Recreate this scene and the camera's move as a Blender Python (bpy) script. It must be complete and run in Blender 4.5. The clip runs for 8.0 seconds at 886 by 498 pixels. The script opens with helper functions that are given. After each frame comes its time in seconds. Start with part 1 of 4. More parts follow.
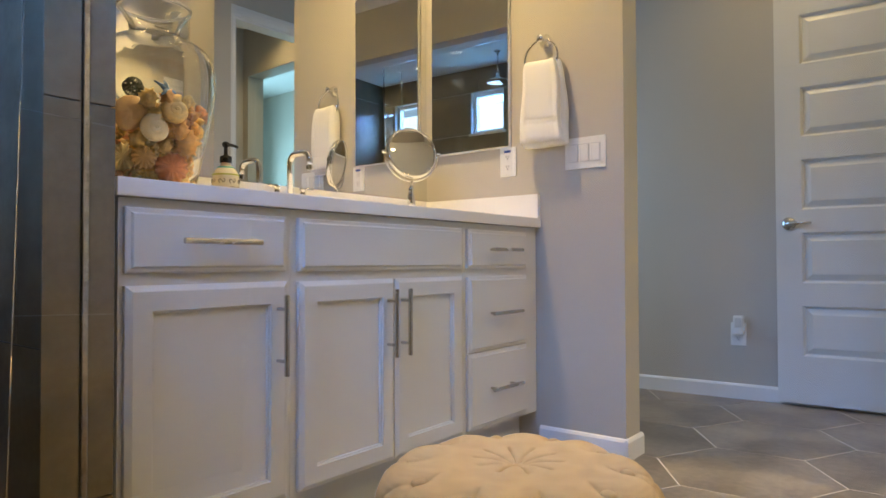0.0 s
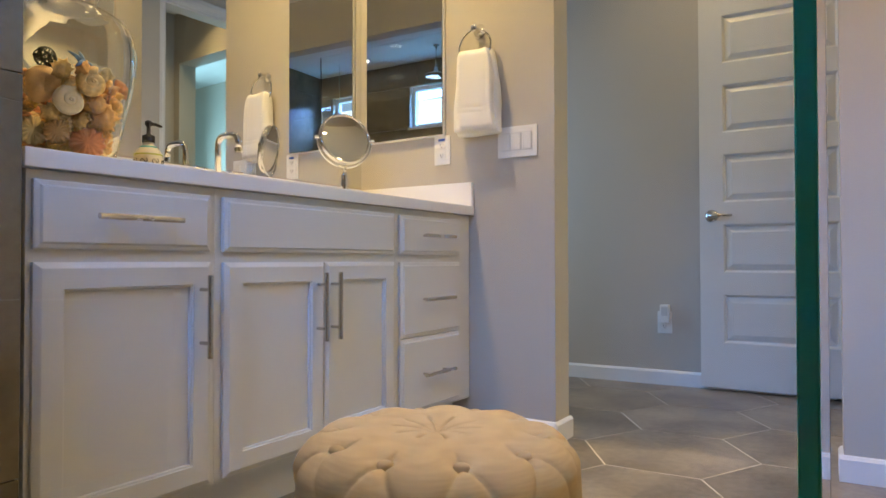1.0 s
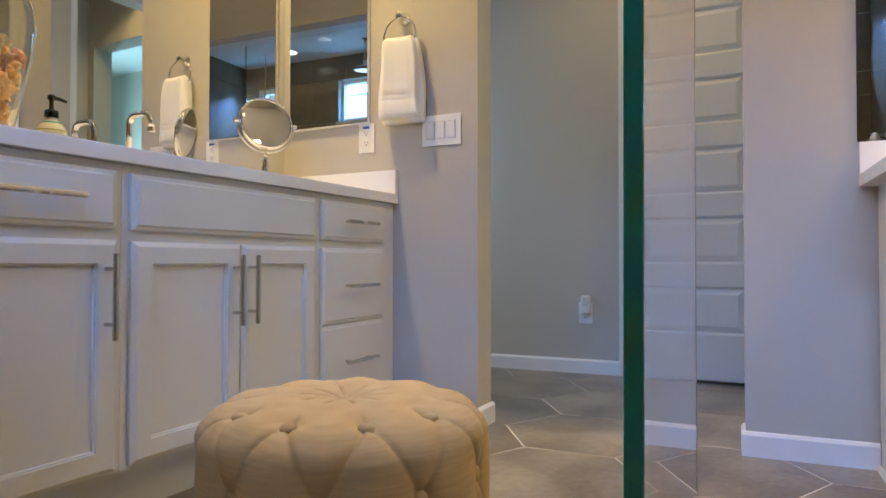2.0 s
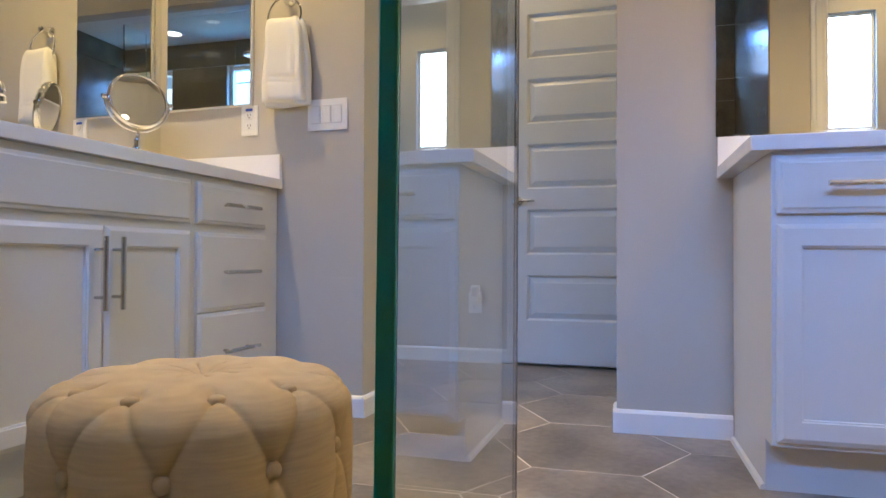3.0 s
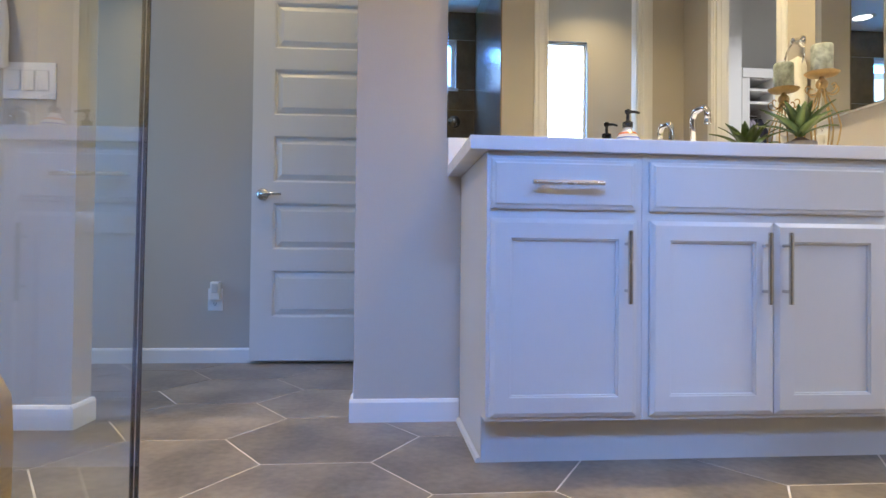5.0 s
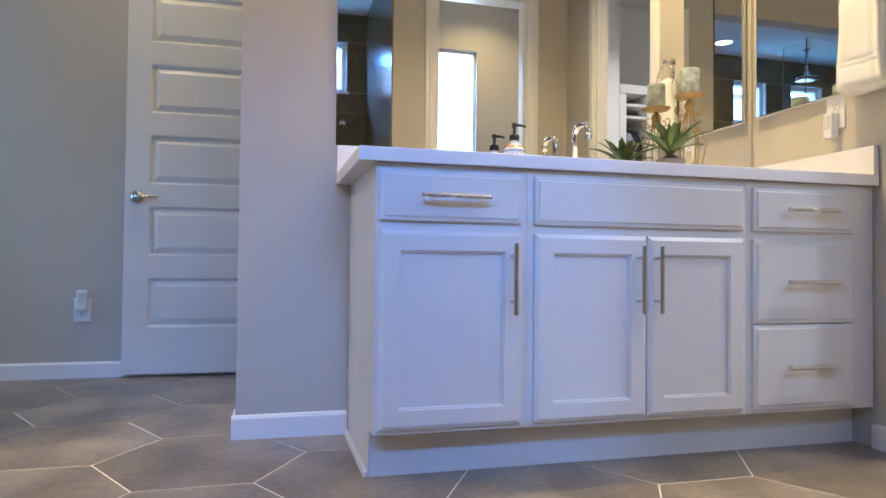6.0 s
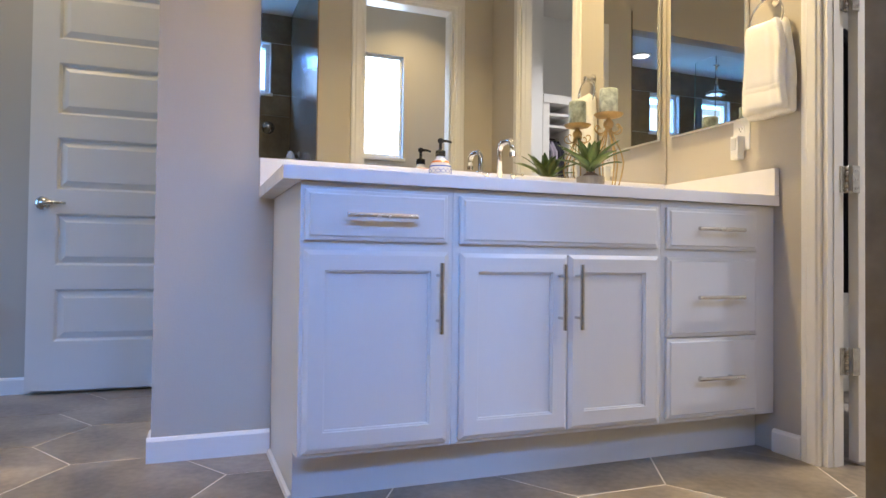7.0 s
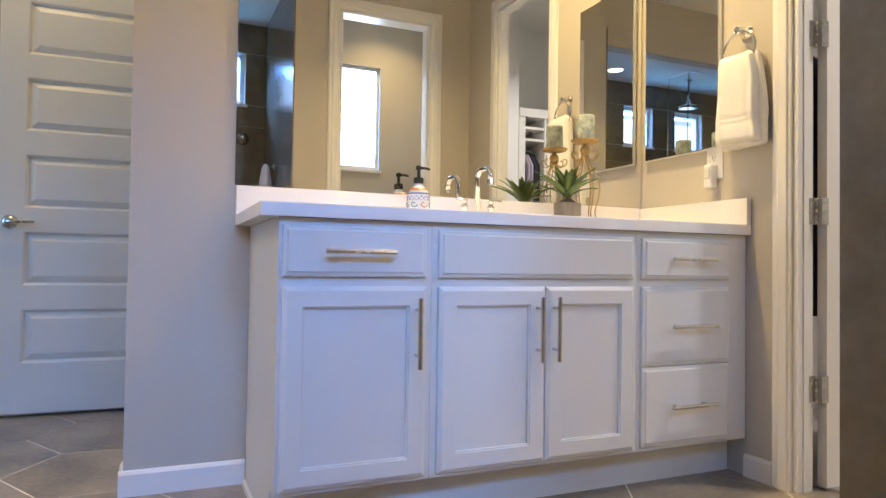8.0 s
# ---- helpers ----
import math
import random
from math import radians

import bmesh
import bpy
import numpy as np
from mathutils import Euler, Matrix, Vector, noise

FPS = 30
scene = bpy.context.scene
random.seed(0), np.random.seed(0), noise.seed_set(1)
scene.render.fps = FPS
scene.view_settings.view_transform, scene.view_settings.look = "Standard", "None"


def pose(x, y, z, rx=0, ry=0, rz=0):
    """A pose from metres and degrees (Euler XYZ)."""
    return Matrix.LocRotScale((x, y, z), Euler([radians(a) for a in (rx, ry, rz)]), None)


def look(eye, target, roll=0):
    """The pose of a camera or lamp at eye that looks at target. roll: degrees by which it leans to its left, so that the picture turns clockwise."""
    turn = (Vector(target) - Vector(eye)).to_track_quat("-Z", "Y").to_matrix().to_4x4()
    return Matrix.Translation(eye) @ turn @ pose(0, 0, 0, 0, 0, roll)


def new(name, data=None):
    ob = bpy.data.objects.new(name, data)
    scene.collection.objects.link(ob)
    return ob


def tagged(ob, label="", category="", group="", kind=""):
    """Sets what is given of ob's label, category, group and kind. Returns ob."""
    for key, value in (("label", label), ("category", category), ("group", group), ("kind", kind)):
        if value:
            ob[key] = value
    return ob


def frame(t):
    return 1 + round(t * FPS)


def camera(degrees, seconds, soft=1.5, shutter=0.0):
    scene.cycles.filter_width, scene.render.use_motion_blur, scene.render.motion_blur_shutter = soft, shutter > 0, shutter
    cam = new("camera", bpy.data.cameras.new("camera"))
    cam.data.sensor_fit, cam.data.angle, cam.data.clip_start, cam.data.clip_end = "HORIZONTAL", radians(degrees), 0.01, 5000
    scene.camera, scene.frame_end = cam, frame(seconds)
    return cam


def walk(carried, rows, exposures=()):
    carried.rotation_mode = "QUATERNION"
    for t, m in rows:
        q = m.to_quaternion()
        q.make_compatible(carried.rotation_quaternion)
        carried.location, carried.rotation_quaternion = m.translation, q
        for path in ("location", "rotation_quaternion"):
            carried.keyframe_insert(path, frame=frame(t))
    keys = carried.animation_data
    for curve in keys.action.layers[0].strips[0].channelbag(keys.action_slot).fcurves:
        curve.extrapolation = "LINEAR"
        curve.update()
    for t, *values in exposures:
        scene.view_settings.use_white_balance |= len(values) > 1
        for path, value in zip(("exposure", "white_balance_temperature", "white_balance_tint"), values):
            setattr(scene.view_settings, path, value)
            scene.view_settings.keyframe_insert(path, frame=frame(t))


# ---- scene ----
cam = camera(68.0, 8.0)
PATH = [
    (0.0, (-0.528, 0.174, 0.735), (-1.671, 1.816, 0.775), -0.2),
    (0.5, (-0.514, 0.182, 0.710), (-1.583, 1.865, 0.748), -0.2),
    (1.0, (-0.502, 0.190, 0.690), (-1.491, 1.922, 0.725), -0.1),
    (2.5, (-0.453, 0.217, 0.616), (-1.133, 2.097, 0.651), 0.1),
    (3.0, (-0.428, 0.231, 0.599), (-0.948, 2.164, 0.629), 0.2),
    (3.5, (-0.403, 0.241, 0.580), (-0.756, 2.210, 0.615), 0.3),
    (4.0, (-0.384, 0.246, 0.572), (-0.560, 2.232, 0.604), 0.4),
    (4.5, (-0.364, 0.253, 0.564), (-0.355, 2.251, 0.599), 0.5),
    (6.0, (-0.343, 0.275, 0.598), (0.176, 2.214, 0.643), 0.6),
    (6.5, (-0.340, 0.272, 0.619), (0.302, 2.168, 0.667), 0.6),
    (7.0, (-0.344, 0.270, 0.657), (0.385, 2.130, 0.699), 0.65),
    (7.5, (-0.352, 0.271, 0.699), (0.428, 2.112, 0.742), 0.7),
    (8.0, (-0.357, 0.273, 0.752), (0.444, 2.105, 0.798), 0.8),
]
walk(cam, [(t, look(eye, target, roll)) for t, eye, target, roll in PATH], [(0.0, -0.05, 6250, 13), (2.5, -0.08, 6150, 13), (4.5, -0.10, 5450, 11), (6.0, -0.03, 5560, 11.7), (7.0, 0.0, 5720, 11.7), (8.0, 0.02, 6150, 11)])

# ---- light ----
CEIL = 2.88
SHOWER_WINDOWS = (-1.72, -1.06, -0.11)
world = bpy.data.worlds.new("world")
scene.world = world
world.use_nodes = True
wn = world.node_tree.nodes
sky = wn.new("ShaderNodeTexSky")
sky.sky_type, sky.sun_disc = "NISHITA", False
sky.sun_elevation, sky.sun_rotation = radians(40), radians(200)
wn["Background"].inputs["Strength"].default_value = 0.15
world.node_tree.links.new(sky.outputs["Color"], wn["Background"].inputs["Color"])


def area_lamp(name, m, size, size_y, watts, colour, round_=False):
    data = bpy.data.lights.new(name, "AREA")
    data.shape = "DISK" if round_ else "RECTANGLE"
    data.size, data.energy, data.color = size, watts, colour
    if not round_:
        data.size_y = size_y
    ob = new(name, data)
    ob.matrix_world = m
    return ob


WARM, DAY = (1.0, 0.705, 0.30), (0.17, 0.405, 1.0)
# skylight falling through the shower windows; daylight in the toilet room window and the bedroom
area_lamp("daylight_sky", look((-1.10, -1.25, 2.78), (-1.02, -0.40, 2.17)), 3.0, 0.55, 575, DAY)
area_lamp("daylight_from_ground", look((-0.85, -1.15, 1.35), (-1.0, -0.40, 2.17)), 2.6, 0.6, 55, (0.10, 0.50, 0.80))
area_lamp("daylight_toilet", pose(1.16, -0.35, 1.96, 90, 0, 0), 0.3, 0.8, 9, (0.75, 0.88, 1.0))
# blue fill added in an unseen opening to brighten the hall wall
area_lamp("daylight_hall", pose(-2.95, 3.3, 1.3, 90, 0, -90), 0.75, 1.1, 15, (0.30, 0.58, 1.0))
area_lamp("daylight_bedroom", pose(2.9, 4.2, 1.5, 90, 0, 90), 1.2, 1.4, 85, (0.42, 0.80, 1.0))
# ceiling downlights: x, y, watts
CANS = [(-1.55, 1.45, 1, WARM), (-2.05, 1.96, 24, WARM), (-0.22, 2.18, 5.5, WARM), (1.02, 2.28, 30, WARM), (-0.35, -0.05, 0.6, WARM), (-1.0, 3.35, 6, WARM), (1.35, 0.1, 8, WARM), (2.5, 1.15, 24, (1.0, 0.90, 0.80)), (0.2, 3.35, 7, WARM)]
for cx, cy, w, tint in CANS:
    area_lamp("downlight_lamp", pose(cx, cy, (2.60 if cy < 0.0 else CEIL) - 0.012), 0.13, 0, w, tint, True).data.spread = radians(125)

# ---- materials ----


def material(name, colour, rough=0.5, metal=0.0, vary=0.06, scale=6.0, fine=60.0, bump=0.05, spec=0.5, coat=0.0, spread=0.0, stretch=(1, 1, 1)):
    """Painted, stone or metal surface: blotches at one scale, grain at another, a fine bump and a spread from piece to piece."""
    m = bpy.data.materials.new(name)
    m.use_nodes = True
    n, ln = m.node_tree.nodes, m.node_tree.links
    b = n["Principled BSDF"]
    b.inputs["Roughness"].default_value, b.inputs["Metallic"].default_value = rough, metal
    b.inputs["Specular IOR Level"].default_value, b.inputs["Coat Weight"].default_value = spec, coat
    tc, mp = n.new("ShaderNodeTexCoord"), n.new("ShaderNodeMapping")
    mp.inputs["Scale"].default_value = stretch
    ln.new(tc.outputs["Object"], mp.inputs["Vector"])
    big, small = n.new("ShaderNodeTexNoise"), n.new("ShaderNodeTexNoise")
    big.inputs["Scale"].default_value, small.inputs["Scale"].default_value = scale, fine
    big.inputs["Detail"].default_value, small.inputs["Detail"].default_value = 5, 3
    ln.new(mp.outputs["Vector"], big.inputs["Vector"]), ln.new(mp.outputs["Vector"], small.inputs["Vector"])
    add = n.new("ShaderNodeMath")
    add.operation = "MULTIPLY_ADD"
    add.inputs[1].default_value = 0.35
    ln.new(small.outputs["Fac"], add.inputs[0]), ln.new(big.outputs["Fac"], add.inputs[2])
    rm = n.new("ShaderNodeMapRange")
    rm.inputs["From Min"].default_value, rm.inputs["From Max"].default_value = 0.35, 1.0
    rm.inputs["To Min"].default_value, rm.inputs["To Max"].default_value = 1 - vary, 1 + vary
    ln.new(add.outputs[0], rm.inputs["Value"])
    hsv = n.new("ShaderNodeHueSaturation")
    hsv.inputs["Color"].default_value = (*colour, 1)
    if spread:
        info, r2, mul = n.new("ShaderNodeObjectInfo"), n.new("ShaderNodeMapRange"), n.new("ShaderNodeMath")
        r2.inputs["To Min"].default_value, r2.inputs["To Max"].default_value = 1 - spread, 1 + spread
        mul.operation = "MULTIPLY"
        ln.new(info.outputs["Random"], r2.inputs["Value"])
        ln.new(rm.outputs[0], mul.inputs[0]), ln.new(r2.outputs[0], mul.inputs[1])
        ln.new(mul.outputs[0], hsv.inputs["Value"])
    else:
        ln.new(rm.outputs[0], hsv.inputs["Value"])
    ln.new(hsv.outputs["Color"], b.inputs["Base Color"])
    if bump:
        bp = n.new("ShaderNodeBump")
        bp.inputs["Strength"].default_value, bp.inputs["Distance"].default_value = bump, 0.002
        ln.new(small.outputs["Fac"], bp.inputs["Height"])
        ln.new(bp.outputs["Normal"], b.inputs["Normal"])
    rr = n.new("ShaderNodeMapRange")
    rr.inputs["To Min"].default_value, rr.inputs["To Max"].default_value = max(rough - 0.06, 0.02), rough + 0.06
    ln.new(big.outputs["Fac"], rr.inputs["Value"])
    ln.new(rr.outputs[0], b.inputs["Roughness"])
    return m


def plain(name, colour, rough=0.05, metal=0.0, trans=0.0, ior=1.45, emit=0.0):
    m = bpy.data.materials.new(name)
    m.use_nodes = True
    b = m.node_tree.nodes["Principled BSDF"]
    b.inputs["Base Color"].default_value = (*colour, 1)
    b.inputs["Roughness"].default_value, b.inputs["Metallic"].default_value = rough, metal
    b.inputs["Transmission Weight"].default_value, b.inputs["IOR"].default_value = trans, ior
    if emit:
        b.inputs["Emission Color"].default_value, b.inputs["Emission Strength"].default_value = (*colour, 1), emit
    return m


WALL = material("wall_paint", (0.50, 0.46, 0.39), 0.55, vary=0.03, scale=1.5, fine=260, bump=0.25)
WALL_BLUE = material("wall_paint_bedroom", (0.55, 0.60, 0.60), 0.6, vary=0.03, scale=1.5, fine=260, bump=0.2)
WALL_WHITE = material("wall_paint_closet", (0.80, 0.80, 0.79), 0.6, vary=0.02, scale=1.5, fine=260, bump=0.2)
CEILING = material("ceiling_paint", (0.74, 0.73, 0.70), 0.7, vary=0.02, scale=2, fine=200, bump=0.3)
TRIM = material("trim_paint", (0.78, 0.77, 0.75), 0.32, vary=0.02, scale=4, fine=90, bump=0.04)
CABINET = material("cabinet_paint", (0.665, 0.66, 0.645), 0.36, vary=0.025, scale=3, fine=70, bump=0.05, stretch=(1, 1, 0.4))
DOOR = material("door_paint", (0.74, 0.72, 0.68), 0.38, vary=0.02, scale=3, fine=90, bump=0.05, stretch=(1, 1, 0.2))
QUARTZ = material("white_quartz", (0.84, 0.82, 0.80), 0.18, vary=0.03, scale=14, fine=180, bump=0.0)
TILE_FLOOR = material("floor_tile", (0.205, 0.172, 0.135), 0.33, vary=0.85, scale=3.2, fine=38, bump=0.06, spread=0.10)
GROUT = material("grout", (0.72, 0.65, 0.58), 0.85, vary=0.1, scale=10, fine=200, bump=0.2)
TILE_WALL = material("shower_tile", (0.178, 0.142, 0.090), 0.20, vary=0.30, scale=9, fine=60, bump=0.02, spread=0.06)
GROUT_DARK = material("grout_dark", (0.15, 0.14, 0.13), 0.85, bump=0.1)
NICKEL = material("brushed_nickel", (0.60, 0.585, 0.56), 0.26, 1.0, vary=0.06, scale=20, fine=300, bump=0.05)
HINGE = material("hinge_metal", (0.50, 0.48, 0.45), 0.25, 1.0, vary=0.3, scale=60, fine=300, bump=0.1)
CHROME = plain("chrome", (0.82, 0.82, 0.82), 0.06, 1.0)
MIRROR = plain("mirror_silver", (0.88, 0.89, 0.88), 0.0, 1.0)
GLASS = plain("clear_glass", (0.97, 1.0, 0.985), 0.0, 0.0, 1.0, 1.45)
GLASS_EDGE = material("green_glass_edge", (0.012, 0.44, 0.335), 0.14, vary=0.45, scale=5, fine=45, bump=0.0, coat=0.6, stretch=(1, 1, 0.25))
VASE_GLASS = plain("vase_glass", (0.99, 0.99, 0.98), 0.0, 0.0, 1.0, 1.42)
TOWEL = material("towel_terry", (0.86, 0.835, 0.78), 0.95, vary=0.05, scale=8, fine=420, bump=0.9, spec=0.1)
LINEN = material("linen", (0.53, 0.39, 0.215), 0.92, vary=0.14, scale=22, fine=260, bump=0.45, spec=0.12, stretch=(1, 1, 12))
PLASTIC = material("white_plastic", (0.80, 0.79, 0.76), 0.3, vary=0.01, bump=0.0)
BLACK = plain("black_plastic", (0.012, 0.012, 0.012), 0.25)
SLOT = plain("dark_slot", (0.03, 0.03, 0.03), 0.6)
BLUE_INK = plain("blue_print", (0.04, 0.10, 0.42), 0.5)
LEAF = material("succulent_leaf", (0.098, 0.148, 0.045), 0.45, vary=0.35, scale=18, fine=120, bump=0.1, spread=0.2)
SOIL = material("dry_leaf_base", (0.10, 0.065, 0.045), 0.9, vary=0.6, scale=60, fine=200, bump=0.9)
POT = material("grey_wood_pot", (0.23, 0.205, 0.18), 0.8, vary=0.4, scale=14, fine=90, bump=0.5, stretch=(1, 1, 0.2))
IRON = material("gilded_iron", (0.45, 0.30, 0.12), 0.5, 0.35, vary=0.2, scale=20, fine=120, bump=0.2)
CANDLE = material("marbled_candle", (0.36, 0.40, 0.35), 0.6, vary=0.75, scale=30, fine=90, bump=0.15)
OUTSIDE = plain("bright_sky_backdrop", (0.93, 0.97, 1.0), 1.0, emit=1.3)
LAMP_FACE = plain("lamp_diffuser", (1.0, 0.90, 0.72), 0.4, emit=6.0)
CLOTH_DARK = material("dark_cloth", (0.03, 0.03, 0.045), 0.9, bump=0.3)
CLOTH_GREY = material("lilac_cloth", (0.42, 0.38, 0.46), 0.9, bump=0.3)
CARPET = material("closet_carpet", (0.50, 0.45, 0.39), 0.95, vary=0.2, scale=20, fine=300, bump=1.0)
SHADE_LENS_GREY = plain("shade_and_lens_grey", (0.6, 0.6, 0.58), 0.5)

# ---- mesh helpers ----


def mesh_object(name, bm, mat, smooth=False):
    bmesh.ops.recalc_face_normals(bm, faces=bm.faces)
    me = bpy.data.meshes.new(name)
    bm.to_mesh(me)
    bm.free()
    me.materials.append(mat)
    if smooth:
        me.shade_smooth()
    return new(name, me)


def part(name, bm, mat, parent, label="", smooth=False):
    ob = mesh_object(name, bm, mat, smooth)
    ob.parent = parent
    if label:
        ob["label"] = label
    return ob


def root(name, m, label, category, group="", kind=""):
    ob = new(name)
    ob.empty_display_size = 0.05
    ob.matrix_world = m
    return tagged(ob, label, category, group, kind)


def box(bm, x0, x1, y0, y1, z0, z1, bevel=0.0):
    vs = bmesh.ops.create_cube(bm, size=1)["verts"]
    for v in vs:
        v.co = Vector((x0 + (v.co.x + 0.5) * (x1 - x0), y0 + (v.co.y + 0.5) * (y1 - y0), z0 + (v.co.z + 0.5) * (z1 - z0)))
    if bevel:
        es = list({e for v in vs for e in v.link_edges})
        bmesh.ops.bevel(bm, geom=es, offset=bevel, segments=2, affect="EDGES", profile=0.6)
    return bm


def boxed(*a, bevel=0.0):
    return box(bmesh.new(), *a, bevel=bevel)


def rings_mesh(bm, rings, close=True, cap=(True, True)):
    """Skins a list of rings of points, each with the same count."""
    rows = [[bm.verts.new(p) for p in r] for r in rings]
    n = len(rows[0])
    for a, b in zip(rows, rows[1:]):
        for i in range(n if close else n - 1):
            j = (i + 1) % n
            bm.faces.new((a[i], a[j], b[j], b[i]))
    if cap[0]:
        bm.faces.new(rows[0][::-1])
    if cap[1]:
        bm.faces.new(rows[-1])
    return bm


def lathe(bm, profile, n=32, at=(0, 0, 0), cap=(True, True), squash=1.0):
    return rings_mesh(bm, [[(at[0] + r * math.cos(2 * math.pi * i / n), at[1] + squash * r * math.sin(2 * math.pi * i / n), at[2] + z) for i in range(n)] for r, z in profile], cap=cap)


def tube(bm, pts, r, n=10, closed=False):
    """A round bar along points; r is one radius or one for each point."""
    pts = [Vector(p) for p in pts]
    rings, k = [], len(pts)
    prev = None
    for i, p in enumerate(pts):
        a = pts[(i - 1) % k] if closed or i else p
        b = pts[(i + 1) % k] if closed or i < k - 1 else p
        d = (b - a).normalized()
        if prev is None:
            prev = d.orthogonal().normalized()
        prev = (prev - d * prev.dot(d)).normalized()
        q = d.cross(prev)
        rad = r[i] if isinstance(r, (list, tuple)) else r
        rings.append([p + rad * (math.cos(2 * math.pi * j / n) * prev + math.sin(2 * math.pi * j / n) * q) for j in range(n)])
    if closed:
        rings.append(rings[0])
        rings_mesh(bm, rings, cap=(False, False))
        bmesh.ops.remove_doubles(bm, verts=bm.verts, dist=1e-5)
        return bm
    return rings_mesh(bm, rings)


def rod(p, q, r, n=12):
    return tube(bmesh.new(), [p, q], r, n)


def frame_panel(bm, x0, x1, z0, z1, steps, back):
    """A panel facing -y: nested rectangles, each (inset, y), from its back edge to a flat middle."""
    loops = [(0, back)] + list(steps)
    rows = []
    for d, y in loops:
        rows.append([bm.verts.new(c) for c in ((x0 + d, y, z0 + d), (x1 - d, y, z0 + d), (x1 - d, y, z1 - d), (x0 + d, y, z1 - d))])
    for a, b in zip(rows, rows[1:]):
        for i in range(4):
            bm.faces.new((a[i], a[(i + 1) % 4], b[(i + 1) % 4], b[i]))
    bm.faces.new(rows[-1])
    bm.faces.new(rows[0][::-1])
    return bm


def wall_with_holes(name, along, a0, a1, b0, b1, z0, z1, holes, mat, m=None, label="", category="wall"):
    """A wall of thickness b0..b1 that runs along x or y; holes: (from, to, bottom, top)."""
    bm = bmesh.new()

    def piece(p, q, za, zb):
        if q - p > 1e-4 and zb - za > 1e-4:
            if along == "x":
                box(bm, p, q, b0, b1, za, zb)
            else:
                box(bm, b0, b1, p, q, za, zb)
    cur = a0
    for p, q, za, zb in sorted(holes):
        piece(cur, p, z0, z1)
        piece(p, q, z0, za)
        piece(p, q, zb, z1)
        cur = q
    piece(cur, a1, z0, z1)
    ob = mesh_object(name, bm, mat)
    if m:
        ob.matrix_world = m
    return tagged(ob, label, category, kind="structure")


# ---- the two vanity alcoves: each has its own frame, x to the right along the doors, y into the wall, 0 at the door faces ----
PHI = radians(3.146)
UX, UY = math.sin(PHI), math.cos(PHI)
FRAME_A = Matrix(((UX, -UY, 0, 0.855 * UX - 1.860 * UY), (UY, UX, 0, 0.855 * UY + 1.860 * UX), (0, 0, 1, 0), (0, 0, 0, 1)))
FRAME_B = pose(0, 2.012, 0)
BACK, SIDE = 0.593, 1.622

# ---- structure ----
floor = tagged(mesh_object("floor", boxed(-3.2, 4.0, -0.47, 6.0, -0.12, -0.0012), GROUT), "pale grout bed under large grey hexagonal tiles", "floor", kind="structure")
tagged(mesh_object("ceiling", boxed(-3.2, 4.0, -0.47, 6.0, CEIL, CEIL + 0.1), CEILING), "smooth off-white painted ceiling", "ceiling", kind="structure")
GREIGE = "greige painted drywall"
wall_with_holes("wall_vanity_a_back", "x", -0.26, SIDE + 0.13, BACK, BACK + 0.12, 0, CEIL, [], WALL, FRAME_A, GREIGE + " wall behind the mirror")
wall_with_holes("wall_vanity_a_end", "y", -0.357, BACK, SIDE, SIDE + 0.13, 0, CEIL, [], WALL, FRAME_A, GREIGE + " wall end with towel ring and switches")
wall_with_holes("wall_vanity_b_back", "x", -0.438, 1.745, 2.605, 2.725, 0, CEIL, [], WALL, None, GREIGE + " wall behind the vanity")
# closet doorway in the wall beside vanity b
wall_with_holes("wall_vanity_b_end", "y", 0.81, 2.605, 1.625, 1.70, 0, CEIL, [(1.22, 1.84, -0.01, 2.385)], WALL, None, GREIGE + " wall with the closet doorway")
# wall opposite vanity b, with the toilet room's doorway
wall_with_holes("wall_toilet_front", "x", 0.53, 1.745, 0.69, 0.81, 0, CEIL, [(0.70, 1.335, -0.01, 2.385)], WALL, None, GREIGE + " wall with the toilet room doorway")
wall_with_holes("wall_toilet_back", "x", 0.53, 1.95, -0.47, -0.36, 0, CEIL, [(0.97, 1.35, 1.53, 2.40)], WALL, None, GREIGE + " wall with a window")
wall_with_holes("wall_toilet_side", "y", -0.36, 0.69, 1.83, 1.95, 0, CEIL, [], WALL, None, GREIGE + " side wall of the toilet room")
wall_with_holes("wall_shower_right", "y", -0.36, 0.81, 0.414, 0.53, 0, CEIL, [], WALL, None, "wall between shower and toilet room")
wall_with_holes("wall_shower_back", "x", -2.75, 0.53, -0.47, -0.36, 0, CEIL, [(x, x + 0.36, 1.97, 2.37) for x in SHOWER_WINDOWS], WALL, None, "shower back wall with a high window")
wall_with_holes("wall_shower_header", "x", -2.63, 0.42, 0.69, 0.81, 2.46, CEIL, [], WALL, None, GREIGE + " header above the shower opening")
wall_with_holes("wall_shower_left", "y", -0.36, 0.62, -2.75, -2.63, 0, CEIL, [], WALL, None, "shower end wall")
tagged(mesh_object("ceiling_shower", boxed(-2.63, 0.42, -0.36, 0.69, 2.60, 2.64), CEILING), "smooth off-white painted shower ceiling", "ceiling", kind="structure")
